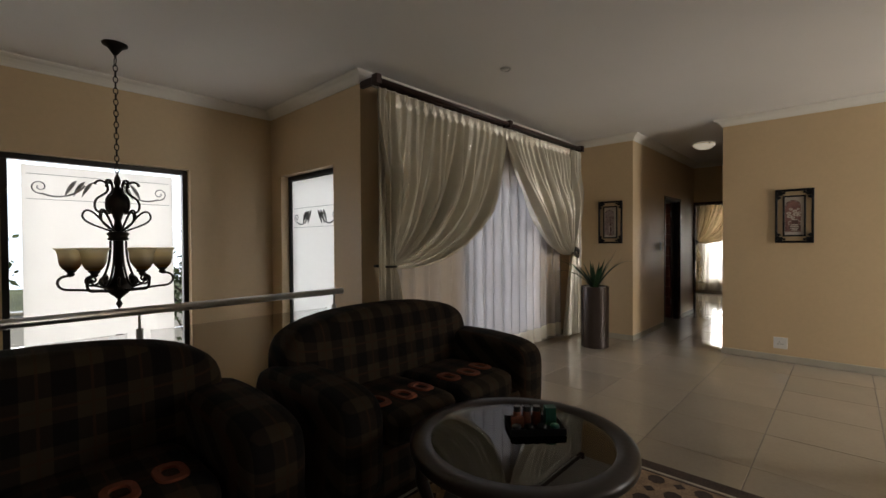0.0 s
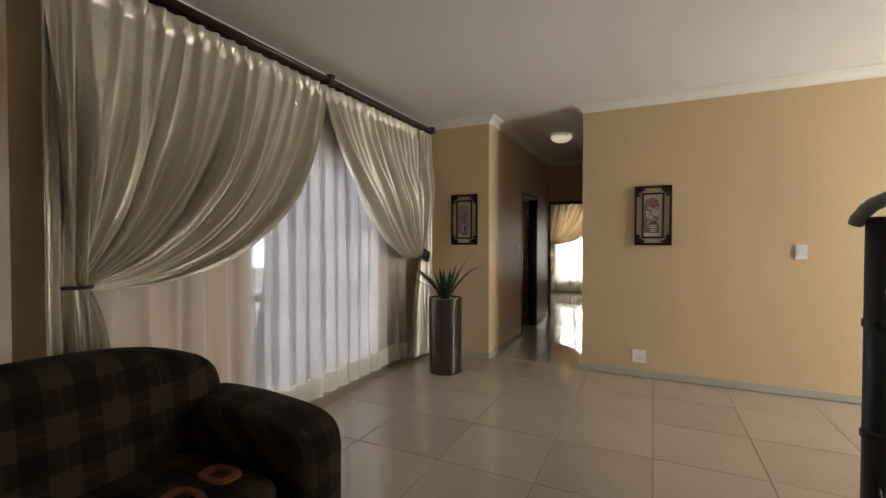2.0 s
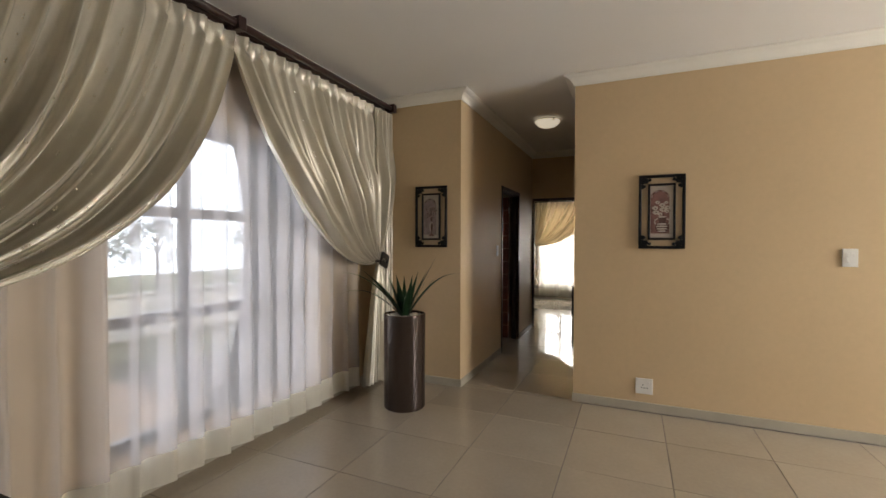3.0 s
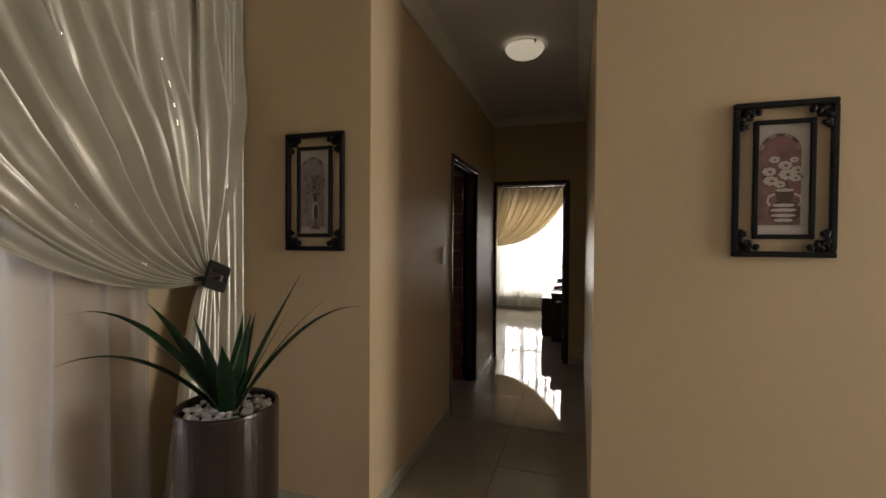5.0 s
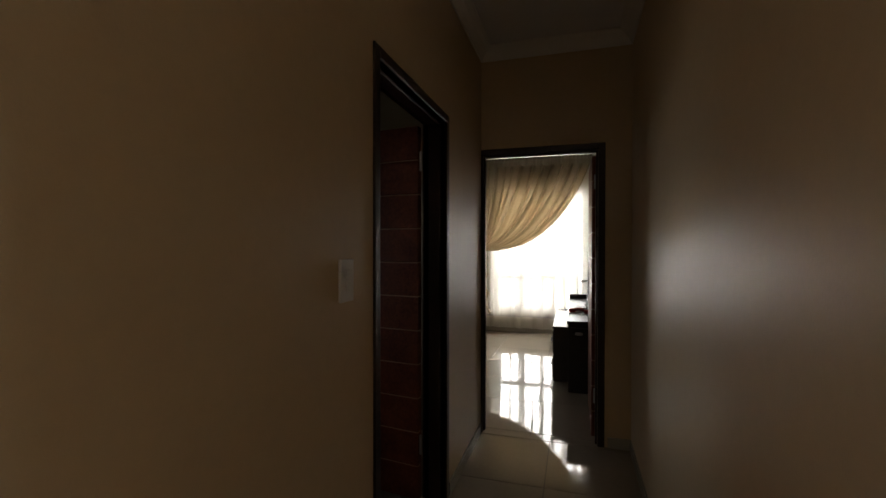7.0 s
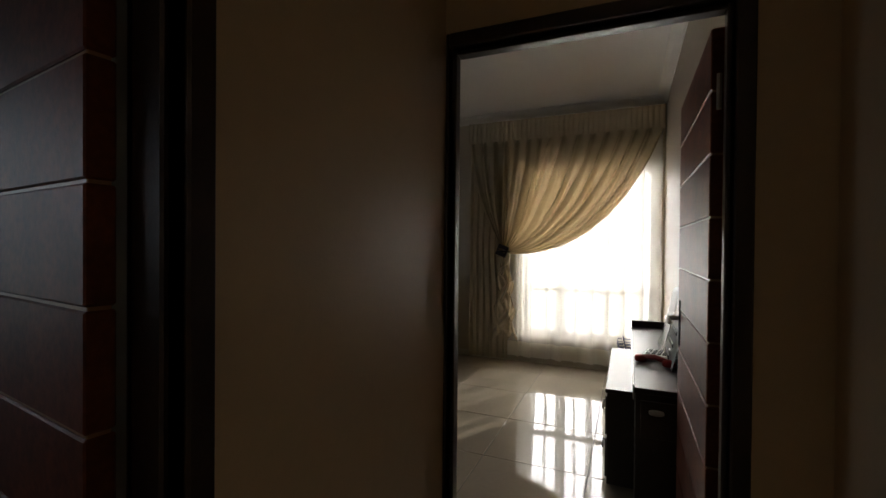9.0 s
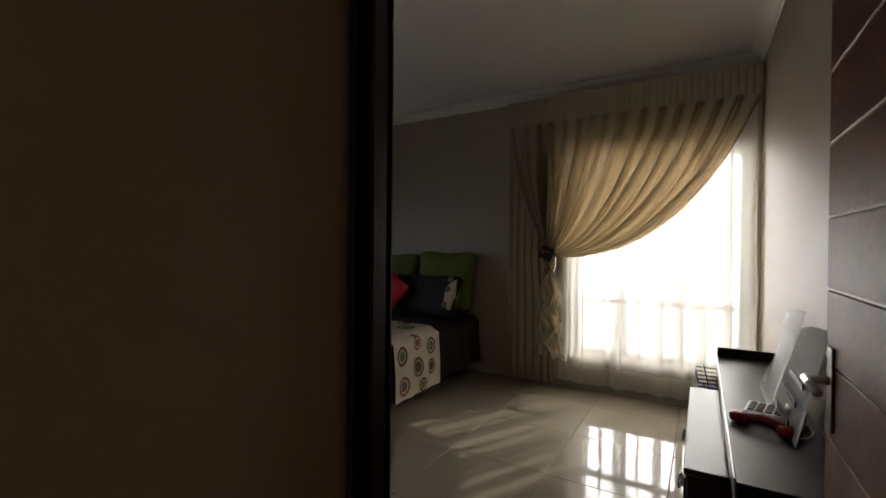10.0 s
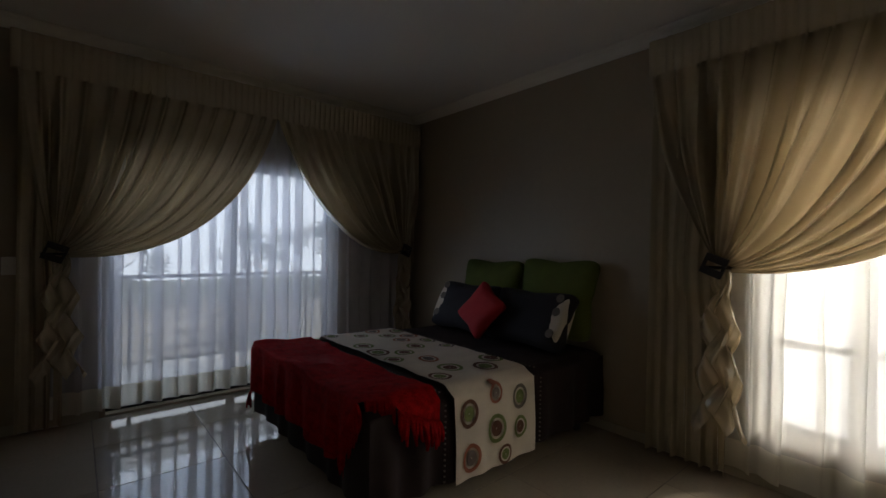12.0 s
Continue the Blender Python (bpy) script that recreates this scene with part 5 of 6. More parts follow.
def cover(name, y0, y1, drop_r, drop_l, drop_f, lift, material, label, category, wave, parent=None, ny=60, wobble=0.0, lump=0.0, narrow=0.0):
    """A cloth over the bed: over its top, down both sides and, where drop_f is set, over the foot."""
    seedv = y0 * 1.7
    w = BX1 - BX0
    total = drop_l + w + drop_r
    nx = 110
    rad = 0.05

    def at(u, v):
        d = u * total * (1 - narrow * (1 - v) ** 1.2)
        yy = y0 + (y1 - y0) * v
        yy += wobble * noise.noise((u * 6, seedv, v * 3))
        fall_f = 0.0
        if drop_f:
            span = drop_f + (y1 - BY0)
            k = v * span
            fall_f = max(0.0, drop_f - k)
            yy = BY0 - 0.012 if k < drop_f else BY0 + (k - drop_f)
        if d < drop_l:
            x, z, side = BX0, BZ - (drop_l - d), -1
        elif d > drop_l + w:
            x, z, side = BX1, BZ - (d - drop_l - w), 1
        else:
            x, z, side = BX0 + d - drop_l, BZ, 0
        edge = min(abs(x - BX0), abs(x - BX1))
        if side == 0:
            z -= rad * max(0.0, 1 - edge / rad) ** 2 * 0.6
            z += lump * (0.6 + noise.noise((x * 2.6, yy * 3.4, seedv + 4)) + 0.6 * abs(noise.noise((x * 9, yy * 7, seedv + 6))))
            z += 0.010 * noise.noise((x * 3, yy * 3, seedv)) + 0.004 * noise.noise((x * 14, yy * 14, seedv))
            if fall_f:
                z -= fall_f
                yy -= 0.012 * math.sin(x * 26 + 2 * noise.noise((x * 4, 0, 0))) * min(1.0, fall_f / 0.25) * wave + lift
        else:
            deep = (BZ - z)
            ripple = wave * (0.020 * math.sin(yy * 30 + 2.5 * noise.noise((yy * 3, seedv, 0))) + 0.010 * noise.noise((yy * 9, z * 4, seedv)))
            x += side * (0.012 + ripple * min(1.0, deep / 0.25) + 0.02 * min(1, deep / 0.3))
            if fall_f:
                z = min(z, BZ - fall_f) - 0.0
                yy = BY0 - 0.012 - lift
                x = (BX0 if side < 0 else BX1) + side * 0.02
        z = max(z, 0.02)
        off = lift
        if side:
            x += side * off
        else:
            z += off
        return (x, yy, z)

    bm = bm_new()
    grid(bm, at, nx, ny)
    return bm, at


def cover_thing(name, label, category, *args, **kw):
    bm, at = cover(name, *args, **kw)
    root = thing(name, ((BX0 + BX1) / 2, args[0], BZ), label, category)
    return root, bm, at


spread, bm, _ = cover_thing("bedspread", "dark plum bedspread hanging down round the bed", "bedspread", BY0, BY1 - 0.02, 0.46, 0.46, 0.46, 0.004, M_SPREAD, "", "", 1.0, ny=90)
part("cloth", bm, M_SPREAD, spread, smooth=True, world_space=True)
for yy in (11.30, 12.10):
    bm = bm_new()
    for i in range(60):
        t = i / 59
        if t < 0.75:
            p = (BX0 + 0.1 + (BX1 - BX0 - 0.1) * t / 0.75, yy, BZ + 0.014)
        else:
            p = (BX1 + 0.048, yy, BZ - 0.02 - 0.42 * (t - 0.75) / 0.25)
        soft(bm, p, (0.012, 0.012, 0.012), 2.2, 2)
    part("stitching", bm, M_DOT_GREY, spread, "raised pale stitching", world_space=True, kind="stuff")

runner, bm, at = cover_thing("bed_runner", "cream bed runner printed with olive and brown circles", "bed runner", 11.36, 12.03, 0.47, 0.40, 0.0, 0.034, M_RUNNER, "", "", 0.35, ny=26)
part("cloth", bm, M_RUNNER, runner, smooth=True, world_space=True)
total = 0.40 + (BX1 - BX0) + 0.47


def ring_on(at, u0, v0, ru, rv, f0, f1, material, lift, parent, name="printed_ring"):
    """A flat ring printed on a cloth at(u, v), a little proud of it."""
    bm = bm_new()
    n, loops = 28, 4

    def p(f, k):
        a = math.tau * k / n
        u, v = u0 + ru * f * math.cos(a), min(0.99, max(0.01, v0 + rv * f * math.sin(a)))
        q = Vector(at(u, v))
        side = (Vector(at(u + 0.004, v)) - Vector(at(u - 0.004, v))).cross(Vector(at(u, v + 0.008)) - Vector(at(u, v - 0.008))).normalized()
        if side.dot(Vector((0.6, 0, 0.8))) < 0:
            side = -side
        return bm.verts.new(q + side * lift)

    rows = [[p(f0 + (f1 - f0) * i / loops, k) for k in range(n)] for i in range(loops + 1)]
    for r0, r1 in zip(rows, rows[1:]):
        for k in range(n):
            bm.faces.new((r0[k], r0[(k + 1) % n], r1[(k + 1) % n], r1[k]))
    part(name, bm, material, parent, world_space=True)


rng = random.Random(12)
spots = []
for i in range(11):
    for j in range(4):
        u = (i + 0.5 + (0.25 if j % 2 else -0.25)) / 11.0
        v = (j + 0.5) / 4.0 + rng.uniform(-0.05, 0.05)
        if rng.random() < 0.85 and 0.48 < u * total < 0.40 + (BX1 - BX0) - 0.10:
            spots.append((u, v, rng.uniform(0.8, 1.25), rng.randrange(4)))
for d, v, s, kind_no in ((0.12, 0.15, 1.0, 1), (0.05, 0.47, 0.75, 3), (0.11, 0.78, 0.95, 2), (0.25, 0.47, 1.05, 0), (0.29, 0.78, 0.85, 0), (0.36, 0.17, 1.0, 3), (0.41, 0.57, 0.75, 1)):
    spots.append(((0.40 + (BX1 - BX0) + d) / total, v, s, kind_no))
for u, v, s, kind_no in spots:
    ru, rv = 0.078 * s / total, 0.070 * s / 0.68
    a, b = ((M_DOT_OLIVE, M_DOT_BROWN), (M_DOT_BROWN, M_DOT_OLIVE), (M_DOT_GREY, M_DOT_OLIVE), (M_DOT_RUST, M_DOT_GREY))[kind_no]
    ring_on(at, u, v, ru, rv, 1.0, 0.72, a, 0.007, runner)
    ring_on(at, u, v, ru, rv, 0.55, 0.05, b, 0.007, runner, "printed_dot")

throw, bm, at_t = cover_thing("throw_blanket", "red fringed wool throw folded over the foot of the bed", "throw blanket", BY0, 11.27, 0.12, 0.34, 0.36, 0.026, M_REDTHROW, "", "", 1.6, ny=44, lump=0.028, narrow=0.20)
part("cloth", bm, M_REDTHROW, throw, smooth=True, world_space=True)
rng = random.Random(3)
for i in range(46):
    v = 0.06 + 0.93 * i / 45
    p = Vector(at_t(0.999, v))
    l = rng.uniform(0.09, 0.16)
    q = p + Vector((0.012 + rng.uniform(0, 0.02), rng.uniform(-0.02, 0.02), -l))
    part("fringe", tube(bm_new(), bezier(p, p + Vector((0.02, 0.0, -l * 0.2)), q + Vector((rng.uniform(-0.01, 0.02), rng.uniform(-0.02, 0.02), l * 0.5)), q, 6), [0.011, 0.013, 0.014, 0.013, 0.012, 0.010, 0.006], 6), M_REDTHROW, throw, smooth=True, world_space=True)
for i in range(22):
    v = 0.36 + 0.60 * i / 21
    p = Vector(at_t(0.001, v))
    l = rng.uniform(0.08, 0.13)
    part("fringe", tube(bm_new(), [p, p + Vector((-0.02, rng.uniform(-0.01, 0.01), -l * 0.5)), p + Vector((-0.02, rng.uniform(-0.02, 0.02), -l))], [0.009, 0.010, 0.005], 6), M_REDTHROW, throw, smooth=True, world_space=True)


def cushion(name, centre, size, tilt, turn, spin, material, label, k=2.6):
    """A square cushion with pinched corners, leaning back by tilt."""
    root = thing(name, centre, label, "cushion" if name == "cushion" else "pillow")

    def pinch(q):
        e = max(abs(q.x), abs(q.z))
        q.y *= (1 - min(1.0, e) ** 3) ** 0.5 * 0.9 + 0.06
        c = abs(q.x) * abs(q.z)
        q.x *= 1 + 0.10 * c - 0.04 * (1 - abs(q.z))
        q.z *= 1 + 0.10 * c - 0.04 * (1 - abs(q.x))
        q.y += 0.08 * noise.noise((q.x * 3, q.z * 3, centre[0]))
        return q

    m = (Matrix.Rotation(radians(turn), 4, "Z") @ Matrix.Rotation(radians(tilt), 4, "X") @ Matrix.Rotation(radians(spin), 4, "Y")).to_3x3()
    part("cover", soft(bm_new(), (0, 0, 0), size, 7.0, 16, pinch, m), material, root, smooth=True)
    return root, m


cushion("cushion", (-4.03, 12.80, 0.99), (0.68, 0.17, 0.60), -14, 0, 0, M_GREENCUSH, "large olive green cushion leaning on the wall behind the pillows")
cushion("cushion", (-4.76, 12.80, 0.97), (0.68, 0.17, 0.58), -14, 0, 0, M_GREENCUSH, "large olive green cushion half hidden behind the pillows")
for x, spin in ((-4.85, 0), (-4.12, 0)):
    root, m = cushion("pillow", (x, 12.60, 0.83), (0.72, 0.22, 0.44), -28, 0, spin, M_DARKPILLOW, "dark plum pillow with cream printed ends")
    for s in ((-1,) if x < -4.5 else (1,)):
        bm = bm_new()
        soft(bm, (0, 0, 0), (0.13, 0.20, 0.43), 7.0, 8, lambda q: Vector((q.x, q.y * ((1 - abs(q.z) ** 3) ** 0.5 * 0.70 + 0.08), q.z)), m)
        bmesh.ops.translate(bm, verts=bm.verts, vec=m @ Vector((s * 0.28, -0.006, 0)))
        band = part("printed_end", bm, M_RUNNER, root, "cream printed end panel", smooth=True)
        for dz in (-0.12, 0.05, 0.16):
            bm = bm_new()
            mm = Matrix.Translation(m @ Vector((s * 0.28, -0.085, dz))) @ m.to_4x4() @ Matrix.Rotation(radians(90), 4, "X")
            lathe(bm, [(0.034, 0.0), (0.034, 0.004), (0.022, 0.005)], 16, (0, 0, 0), mm)
            part("printed_dot", bm, M_DOT_GREY, band)
cushion("cushion", (-4.50, 12.43, 0.86), (0.36, 0.13, 0.36), -24, 0, 32, M_REDCUSH, "small red cushion propped on its corner against the pillows")

# low cabinet
cab = thing("cabinet", (-1.42, 11.1, 0.0), "low espresso cabinet with a raised shelf beside the open door", "cabinet")
part("lower_carcass", box(bm_new(), (-1.635, 10.50, 0.02), (-1.495, 11.56, 0.535), 0.003), M_BLACKWOOD, cab, world_space=True)
part("lower_top", box(bm_new(), (-1.645, 10.49, 0.537), (-1.497, 11.57, 0.56), 0.003), M_BLACKWOOD, cab, world_space=True)
part("carcass", box(bm_new(), (-1.493, 10.26, 0.0), (-1.195, 12.04, 0.63), 0.003), M_BLACKWOOD, cab, world_space=True)
part("top", box(bm_new(), (-1.500, 10.25, 0.632), (-1.195, 12.06, 0.660), 0.003), M_BLACKWOOD, cab, world_space=True)
part("side_lip", box(bm_new(), (-1.507, 10.25, 0.60), (-1.5005, 12.06, 0.672), 0.002), M_STEEL, cab, "pale metal edge strip", world_space=True)
part("end_lip", box(bm_new(), (-1.500, 12.04, 0.6605), (-1.195, 12.06, 0.715), 0.003), M_BLACKWOOD, cab, world_space=True)
for z0, z1 in ((0.05, 0.27), (0.29, 0.51)):
    for y0, y1 in ((10.52, 11.02), (11.04, 11.54)):
        dr = part("drawer", box(bm_new(), (-1.645, y0, z0), (-1.6355, y1, z1), 0.003), M_BLACKWOOD, cab, world_space=True)
        ring = [(-1.665 + 0.004 * math.cos(a), (y0 + y1) / 2 + 0.030 * math.cos(a), (z0 + z1) / 2 - 0.02 + 0.028 * math.sin(a)) for a in (math.tau * i / 16 for i in range(17))]
        bm = bm_new()
        tube(bm, ring, 0.004, 6)
        part("ring_pull", bm, M_STEEL, dr, "steel ring pull", smooth=True, world_space=True)
drawer = part("end_drawer", box(bm_new(), (-1.47, 10.243, 0.42), (-1.22, 10.2595, 0.60), 0.003), M_BLACKWOOD, cab, world_space=True)
part("cup_pull", soft(bm_new(), (-1.40, 10.238, 0.55), (0.07, 0.03, 0.028), 3, 6), M_STEEL, drawer, smooth=True, world_space=True)

# telephone on the cabinet
ZT = 0.6605
phone = thing("telephone", (-1.33, 10.92, ZT), "white desk telephone with a red handset lying beside it", "telephone")
phone.rotation_euler.z = radians(-12)
bm = bm_new()
box(bm, (-0.10, -0.09, 0.0), (0.10, 0.09, 0.035), 0.010, 2)
soft(bm, (0.07, 0.0, 0.055), (0.07, 0.17, 0.06), 4, 6)
part("body", bm, M_WHITE, phone, smooth=False)
for i in range(4):
    for j in range(4):
        part("key", box(bm_new(), (-0.085 + i * 0.03, -0.06 + j * 0.032, 0.035), (-0.063 + i * 0.03, -0.038 + j * 0.032, 0.041), 0.002), M_BRONZE, phone)
M_REDPLASTIC = mat("red_plastic", (0.28, 0.02, 0.015), 0.35, vary=0.05)
bm = bm_new()
soft(bm, (-0.10, -0.14, 0.022), (0.07, 0.06, 0.044), 3, 6)
soft(bm, (0.06, -0.19, 0.022), (0.07, 0.06, 0.044), 3, 6)
tube(bm, [(-0.09, -0.142, 0.03), (-0.02, -0.16, 0.042), (0.05, -0.188, 0.03)], 0.016, 8)
part("handset", bm, M_REDPLASTIC, phone, "red handset", smooth=True)
part("cord", tube(bm_new(), bezier((0.08, -0.19, 0.006), (0.14, -0.18, 0.006), (0.14, -0.05, 0.006), (0.09, 0.0, 0.01), 12), 0.004, 6), M_WHITE, phone, smooth=True)

# papers and a clear bag leaning on the wall
M_PAPER = mat("white_paper", (0.78, 0.77, 0.74), 0.6, vary=0.05, scale=6)
M_PLASTICBAG = cloth("clear_plastic", (0.80, 0.82, 0.84), 0.08, 0.3, clear=0.55, vary=0.1, weave=60)


def sheet(name, y0, y1, lean, h, bend, material, label):
    root = thing(name, (-1.25, (y0 + y1) / 2, ZT), label, "paper")
    bm = bm_new()
    grid(bm, lambda u, v: (-1.215 - lean * (1 - v) + bend * math.sin(math.pi * u) * v, y0 + (y1 - y0) * u, ZT + 0.001 + h * v - 0.10 * u * v + 0.02 * math.sin(5 * u)  * v), 12, 12)
    bmesh.ops.solidify(bm, geom=list(bm.faces), thickness=0.0015)
    part("sheet", bm, material, root, smooth=True, world_space=True)
    return root


sheet("paper_bag", 10.62, 11.22, 0.09, 0.42, -0.03, M_PAPER, "white printed carrier bag leaning on the wall")
sheet("plastic_bag", 11.02, 11.42, 0.12, 0.44, -0.04, M_PLASTICBAG, "clear plastic sleeve leaning on the wall")
bag = bpy.data.objects["paper_bag"]
for i in range(3):
    bm = bm_new()
    box(bm, (-1.318 + 0.02 * i, 10.70, ZT + 0.05 + 0.07 * i), (-1.312 + 0.02 * i, 10.95, ZT + 0.075 + 0.07 * i))
    part("printed_bar", bm, M_BRONZE, bag, "dark printed bar", world_space=True)

# small basket on the floor behind the cabinet
M_BASKET = mat("blue_mesh", (0.05, 0.06, 0.16), 0.6, vary=0.2)
bk = thing("basket", (-1.50, 12.55, 0.0), "small dark blue basket of pens and papers by the curtain", "basket")
for k in range(5):
    bm = bm_new()
    w = 0.10 + 0.006 * k
    zz = 0.30 + 0.03 * k
    tube(bm, [(-w, -w, zz), (w, -w, zz), (w, w, zz), (-w, w, zz), (-w, -w, zz)], 0.005, 5)
    part("wire", bm, M_BASKET, bk)
part("stand", lathe(bm_new(), [(0.10, 0.0), (0.10, 0.015), (0.02, 0.03), (0.02, 0.28), (0.11, 0.30)], 20), M_BASKET, bk)
for k in range(5):
    a = 1.3 * k
    part("pen", tube(bm_new(), [(0.05 * math.cos(a), 0.05 * math.sin(a), 0.30), (0.10 * math.cos(a), 0.10 * math.sin(a), 0.47 + 0.03 * math.sin(3 * k))], 0.005, 6), (M_REDPLASTIC, M_BLACK, M_WHITE, M_BASKET, M_BLACK)[k], bk)

# ---- outside ----
M_GRASS = mat("dry_lawn", (0.10, 0.11, 0.045), 0.95, vary=0.3, scale=0.4, fine=0.3, fine_scale=8)
M_PAVE = mat("brick_paving", (0.28, 0.20, 0.15), 0.85, vary=0.2, scale=1.2, fine=0.2, fine_scale=20)
M_PLASTER = mat("white_plaster", (0.72, 0.70, 0.66), 0.85, vary=0.06, scale=0.8, bump=0.1)
M_BARK = mat("bark", (0.10, 0.07, 0.05), 0.9, vary=0.3, scale=8, bump=0.6, bump_scale=30)
M_FOLIAGE = mat("foliage", (0.060, 0.095, 0.030), 0.7, vary=0.4, scale=2, fine=0.3, fine_scale=12)
part("ground", box(bm_new(), (-400, -400, -3.5), (400, 400, -3.2)), M_GRASS, kind="structure")
part("pavement", box(bm_new(), (-16, 2, -3.2), (-9.5, 40, -3.17)), M_PAVE, kind="structure")
part("balcony_slab", box(bm_new(), (-7.9, 9.2, -0.18), (-6.41, 13.4, -0.02)), M_SKIRT, kind="structure")
brail = thing("balcony_railing", (-7.8, 11.3, -0.02), "dark metal balcony railing with horizontal bars", "railing")
for y in (9.3, 10.3, 11.3, 12.3, 13.3):
    part("post", tube(bm_new(), [(-7.8, y, -0.02), (-7.8, y, 0.98)], 0.02, 8), M_BRONZE, brail, world_space=True)
for z in (0.15, 0.32, 0.49, 0.66, 0.83, 0.98):
    part("bar", tube(bm_new(), [(-7.8, 9.3, z), (-7.8, 13.3, z)], 0.022 if z > 0.9 else 0.008, 8), M_BRONZE, brail, world_space=True)
# glowing boards added west and north of the garden for bright sky and haze
part("backdrop", box(bm_new(), (-62, -60, -3.2), (-61.8, 90, 26)), glow("west_backdrop_glow", (0.80, 0.88, 1.0), 2.6), kind="structure")
part("backdrop", box(bm_new(), (-14, 20, -3.2), (10, 20.2, 5)), glow("north_backdrop_glow", (1.0, 0.97, 0.92), 2.8), kind="structure")
bwall = thing("boundary_wall", (-22, 12, -3.2), "long pale plastered boundary wall beyond the lawn", "wall")
part("masonry", box(bm_new(), (-22.2, -30, -3.2), (-21.9, 50, -1.2), 0.02), M_PLASTER, bwall, world_space=True)
part("coping", box(bm_new(), (-22.28, -30, -1.2), (-21.82, 50, -1.1), 0.02), M_SKIRT, bwall, world_space=True)


def tree(loc, h, spread_r, seed, label):
    root = thing("tree", loc, label, "tree", "garden trees")
    rg = random.Random(seed)
    bm = bm_new()
    tube(bm, [(0, 0, 0), (0.05, 0.02, h * 0.25), (0.0, 0.06, h * 0.5), (0.06, 0.0, h * 0.8)], [0.16, 0.12, 0.09, 0.03], 9)
    tips = []
    for i in range(9):
        a, z = rg.uniform(0, math.tau), h * rg.uniform(0.35, 0.7)
        r = spread_r * rg.uniform(0.5, 0.95)
        tip = Vector((r * math.cos(a), r * math.sin(a), z + h * rg.uniform(0.1, 0.3)))
        tube(bm, bezier((0.03, 0.03, z * 0.9), (0.1 * tip.x, 0.1 * tip.y, z), (0.6 * tip.x, 0.6 * tip.y, z + 0.3), tip, 6), [0.06, 0.05, 0.045, 0.04, 0.03, 0.02, 0.012], 6)
        tips.append(tip)
    part("trunk", bm, M_BARK, root, smooth=True)
    bm = bm_new()
    for i in range(2200):
        t = tips[rg.randrange(len(tips))] if i % 4 else Vector((0, 0, h * 0.85))
        p = t + Vector((rg.gauss(0, 0.30), rg.gauss(0, 0.30), rg.gauss(0, 0.22))) * spread_r * 0.55
        s = rg.uniform(0.05, 0.12)
        d1 = Vector((rg.uniform(-1, 1), rg.uniform(-1, 1), rg.uniform(-1, 1))).normalized() * s
        d2 = d1.cross(Vector((rg.uniform(-1, 1), rg.uniform(-1, 1), rg.uniform(-1, 1)))).normalized() * s * 0.45
        bm.faces.new([bm.verts.new(q) for q in (p - d1, p + d2, p + d1, p - d2)])
    part("crown", bm, M_FOLIAGE, root, kind="stuff")
    return root


for x, y, h, r, sd in ((-33.5, 19.0, 6.2, 2.8, 1), (-38.0, 26.5, 7.0, 3.0, 2), (-30.5, 11.3, 5.4, 2.2, 3), (-11.5, -1.6, 5.0, 2.0, 4), (-12.5, 4.2, 4.4, 1.8, 5), (-19.0, 21.0, 6.5, 3.0, 6)):
    tree((x, y, -3.2), h, r, sd, "leafy garden tree standing on the dry lawn")


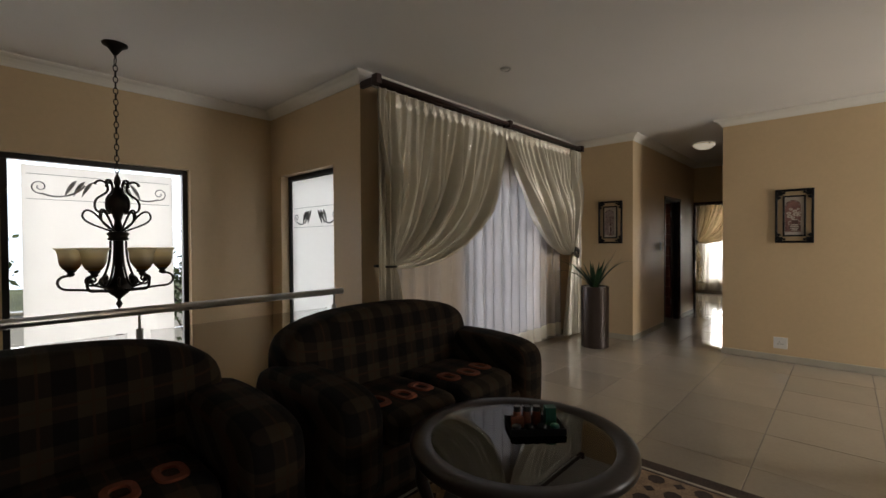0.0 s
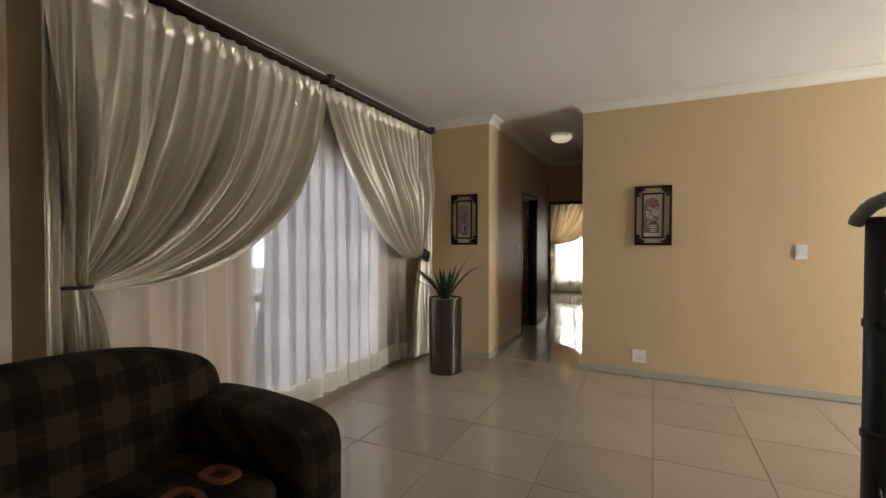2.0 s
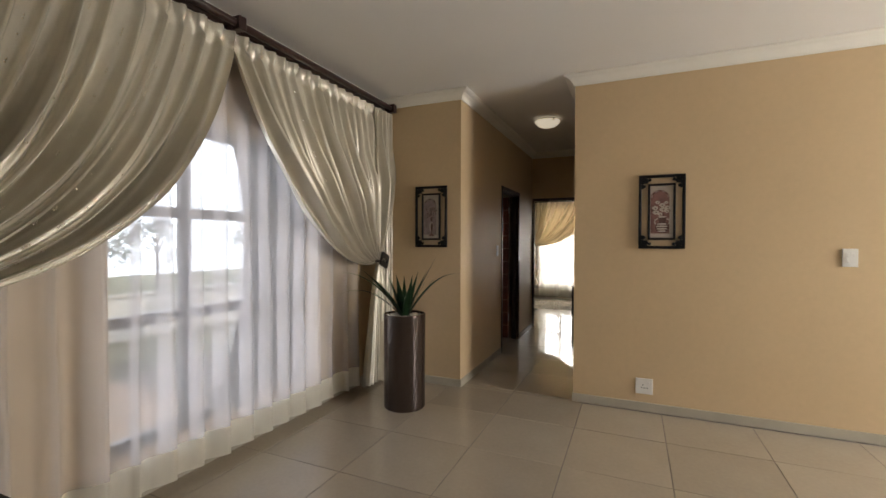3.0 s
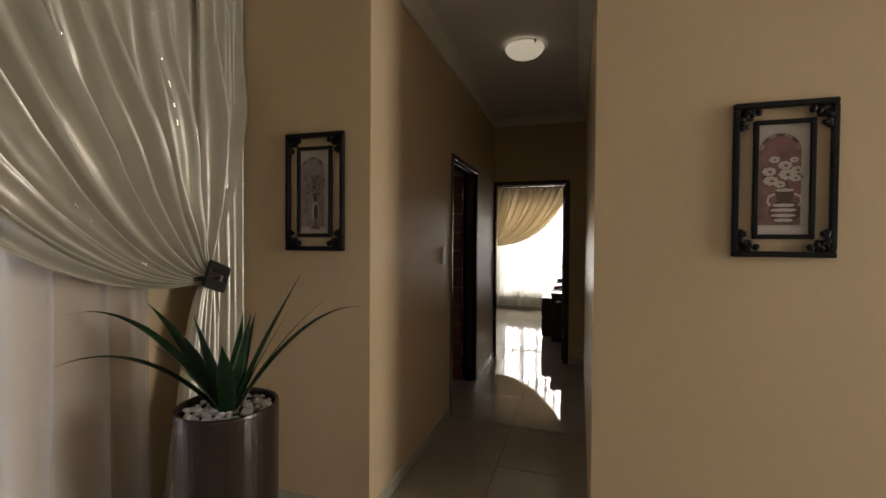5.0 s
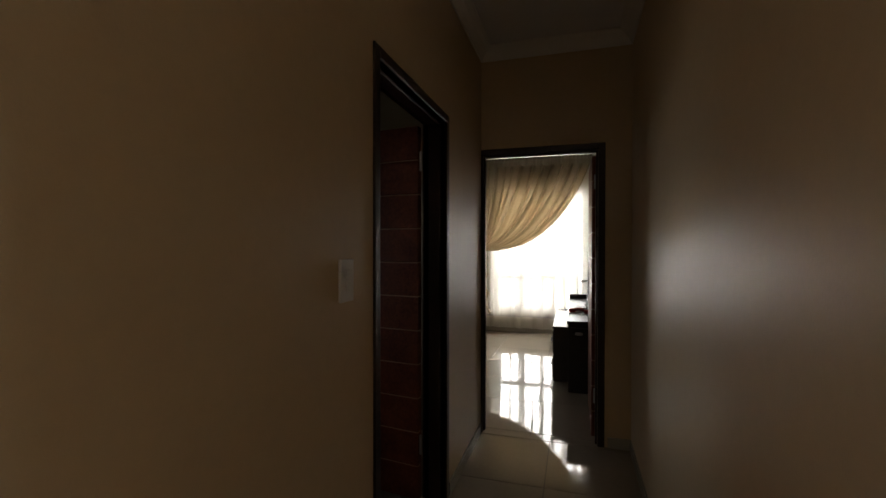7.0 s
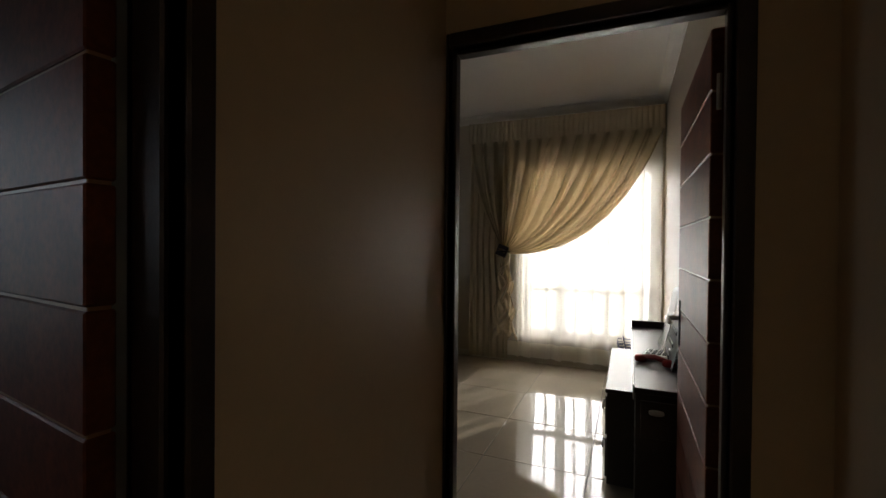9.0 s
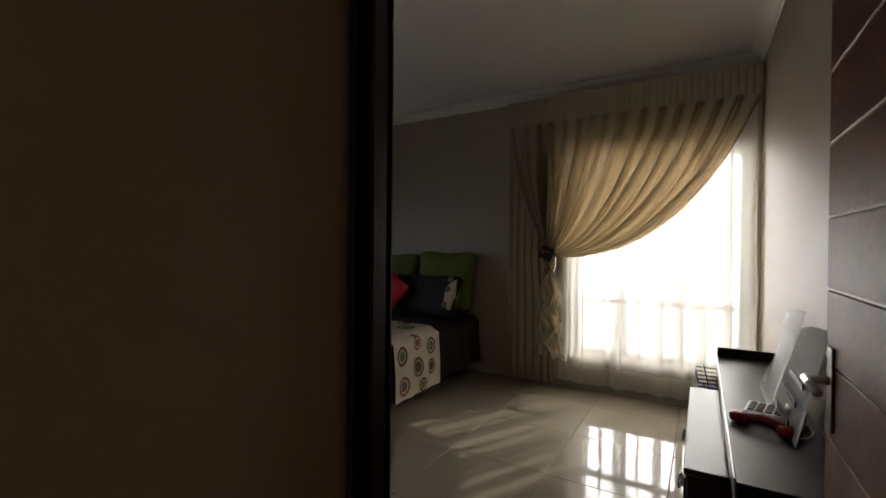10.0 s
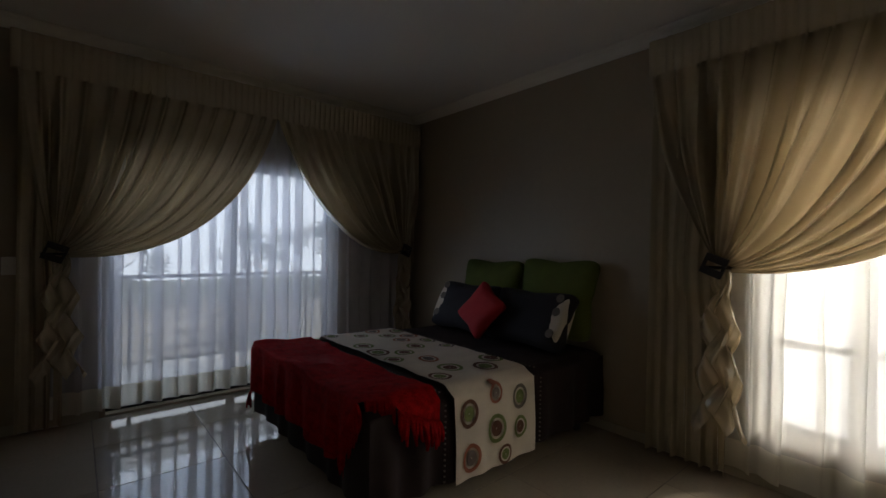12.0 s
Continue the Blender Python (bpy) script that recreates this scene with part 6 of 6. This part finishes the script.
# ---- floors ----
def tiled_floor(name, x0, x1, y0, y1, ox, oy, pitch, z=0.0):
    """Porcelain tiles on a bed of grout, cut at the walls."""
    floor = part(name, box(bm_new(), (x0, y0, z - 0.12), (x1, y1, z - 0.0025)), M_GROUT, kind="structure")
    gap, whole = 0.0022, {}

    def tile_mesh(w, h):
        key = (round(w, 3), round(h, 3))
        if key not in whole:
            bm = bm_new()
            b = 0.0015
            lo = [bm.verts.new(p) for p in ((0, 0, -0.008), (w, 0, -0.008), (w, h, -0.008), (0, h, -0.008))]
            mi = [bm.verts.new(p) for p in ((0, 0, -b), (w, 0, -b), (w, h, -b), (0, h, -b))]
            up = [bm.verts.new(p) for p in ((b, b, 0), (w - b, b, 0), (w - b, h - b, 0), (b, h - b, 0))]
            for p, q in ((lo, mi), (mi, up)):
                for i in range(4):
                    bm.faces.new((p[i], p[(i + 1) % 4], q[(i + 1) % 4], q[i]))
            bm.faces.new(up)
            me = bpy.data.meshes.new("tile")
            bm.to_mesh(me)
            bm.free()
            me.materials.append(M_TILE)
            whole[key] = me
        return whole[key]

    i0, i1 = math.floor((x0 - ox) / pitch), math.ceil((x1 - ox) / pitch)
    j0, j1 = math.floor((y0 - oy) / pitch), math.ceil((y1 - oy) / pitch)
    for i in range(i0, i1):
        for j in range(j0, j1):
            a0, a1 = max(x0, ox + i * pitch + gap), min(x1, ox + (i + 1) * pitch - gap)
            b0, b1 = max(y0, oy + j * pitch + gap), min(y1, oy + (j + 1) * pitch - gap)
            if a1 - a0 > 0.02 and b1 - b0 > 0.02:
                tile = new("tile", tile_mesh(a1 - a0, b1 - b0))
                tile.parent = floor
                tile.location = (a0, b0, z + 0.0004 * math.sin(i * 5.1 + j * 3.7))
                tile.rotation_euler = (0.0006 * math.sin(i * 2.3 + j), 0.0006 * math.cos(i + j * 1.7), 0)


tiled_floor("floor_lounge", -3.07, 3.6, -3.3, 6.12, -0.405, 4.40, 0.598)
tiled_floor("floor_corridor", -2.15, -1.02, 6.12, 9.25, -0.405, 4.40, 0.598)
tiled_floor("floor_bedroom", -6.32, -1.1, 9.25, 13.0, -3.03, 11.87, 0.645)
tiled_floor("floor_side_room", -4.7, -2.15, 6.29, 9.24, -0.405, 4.40, 0.598)
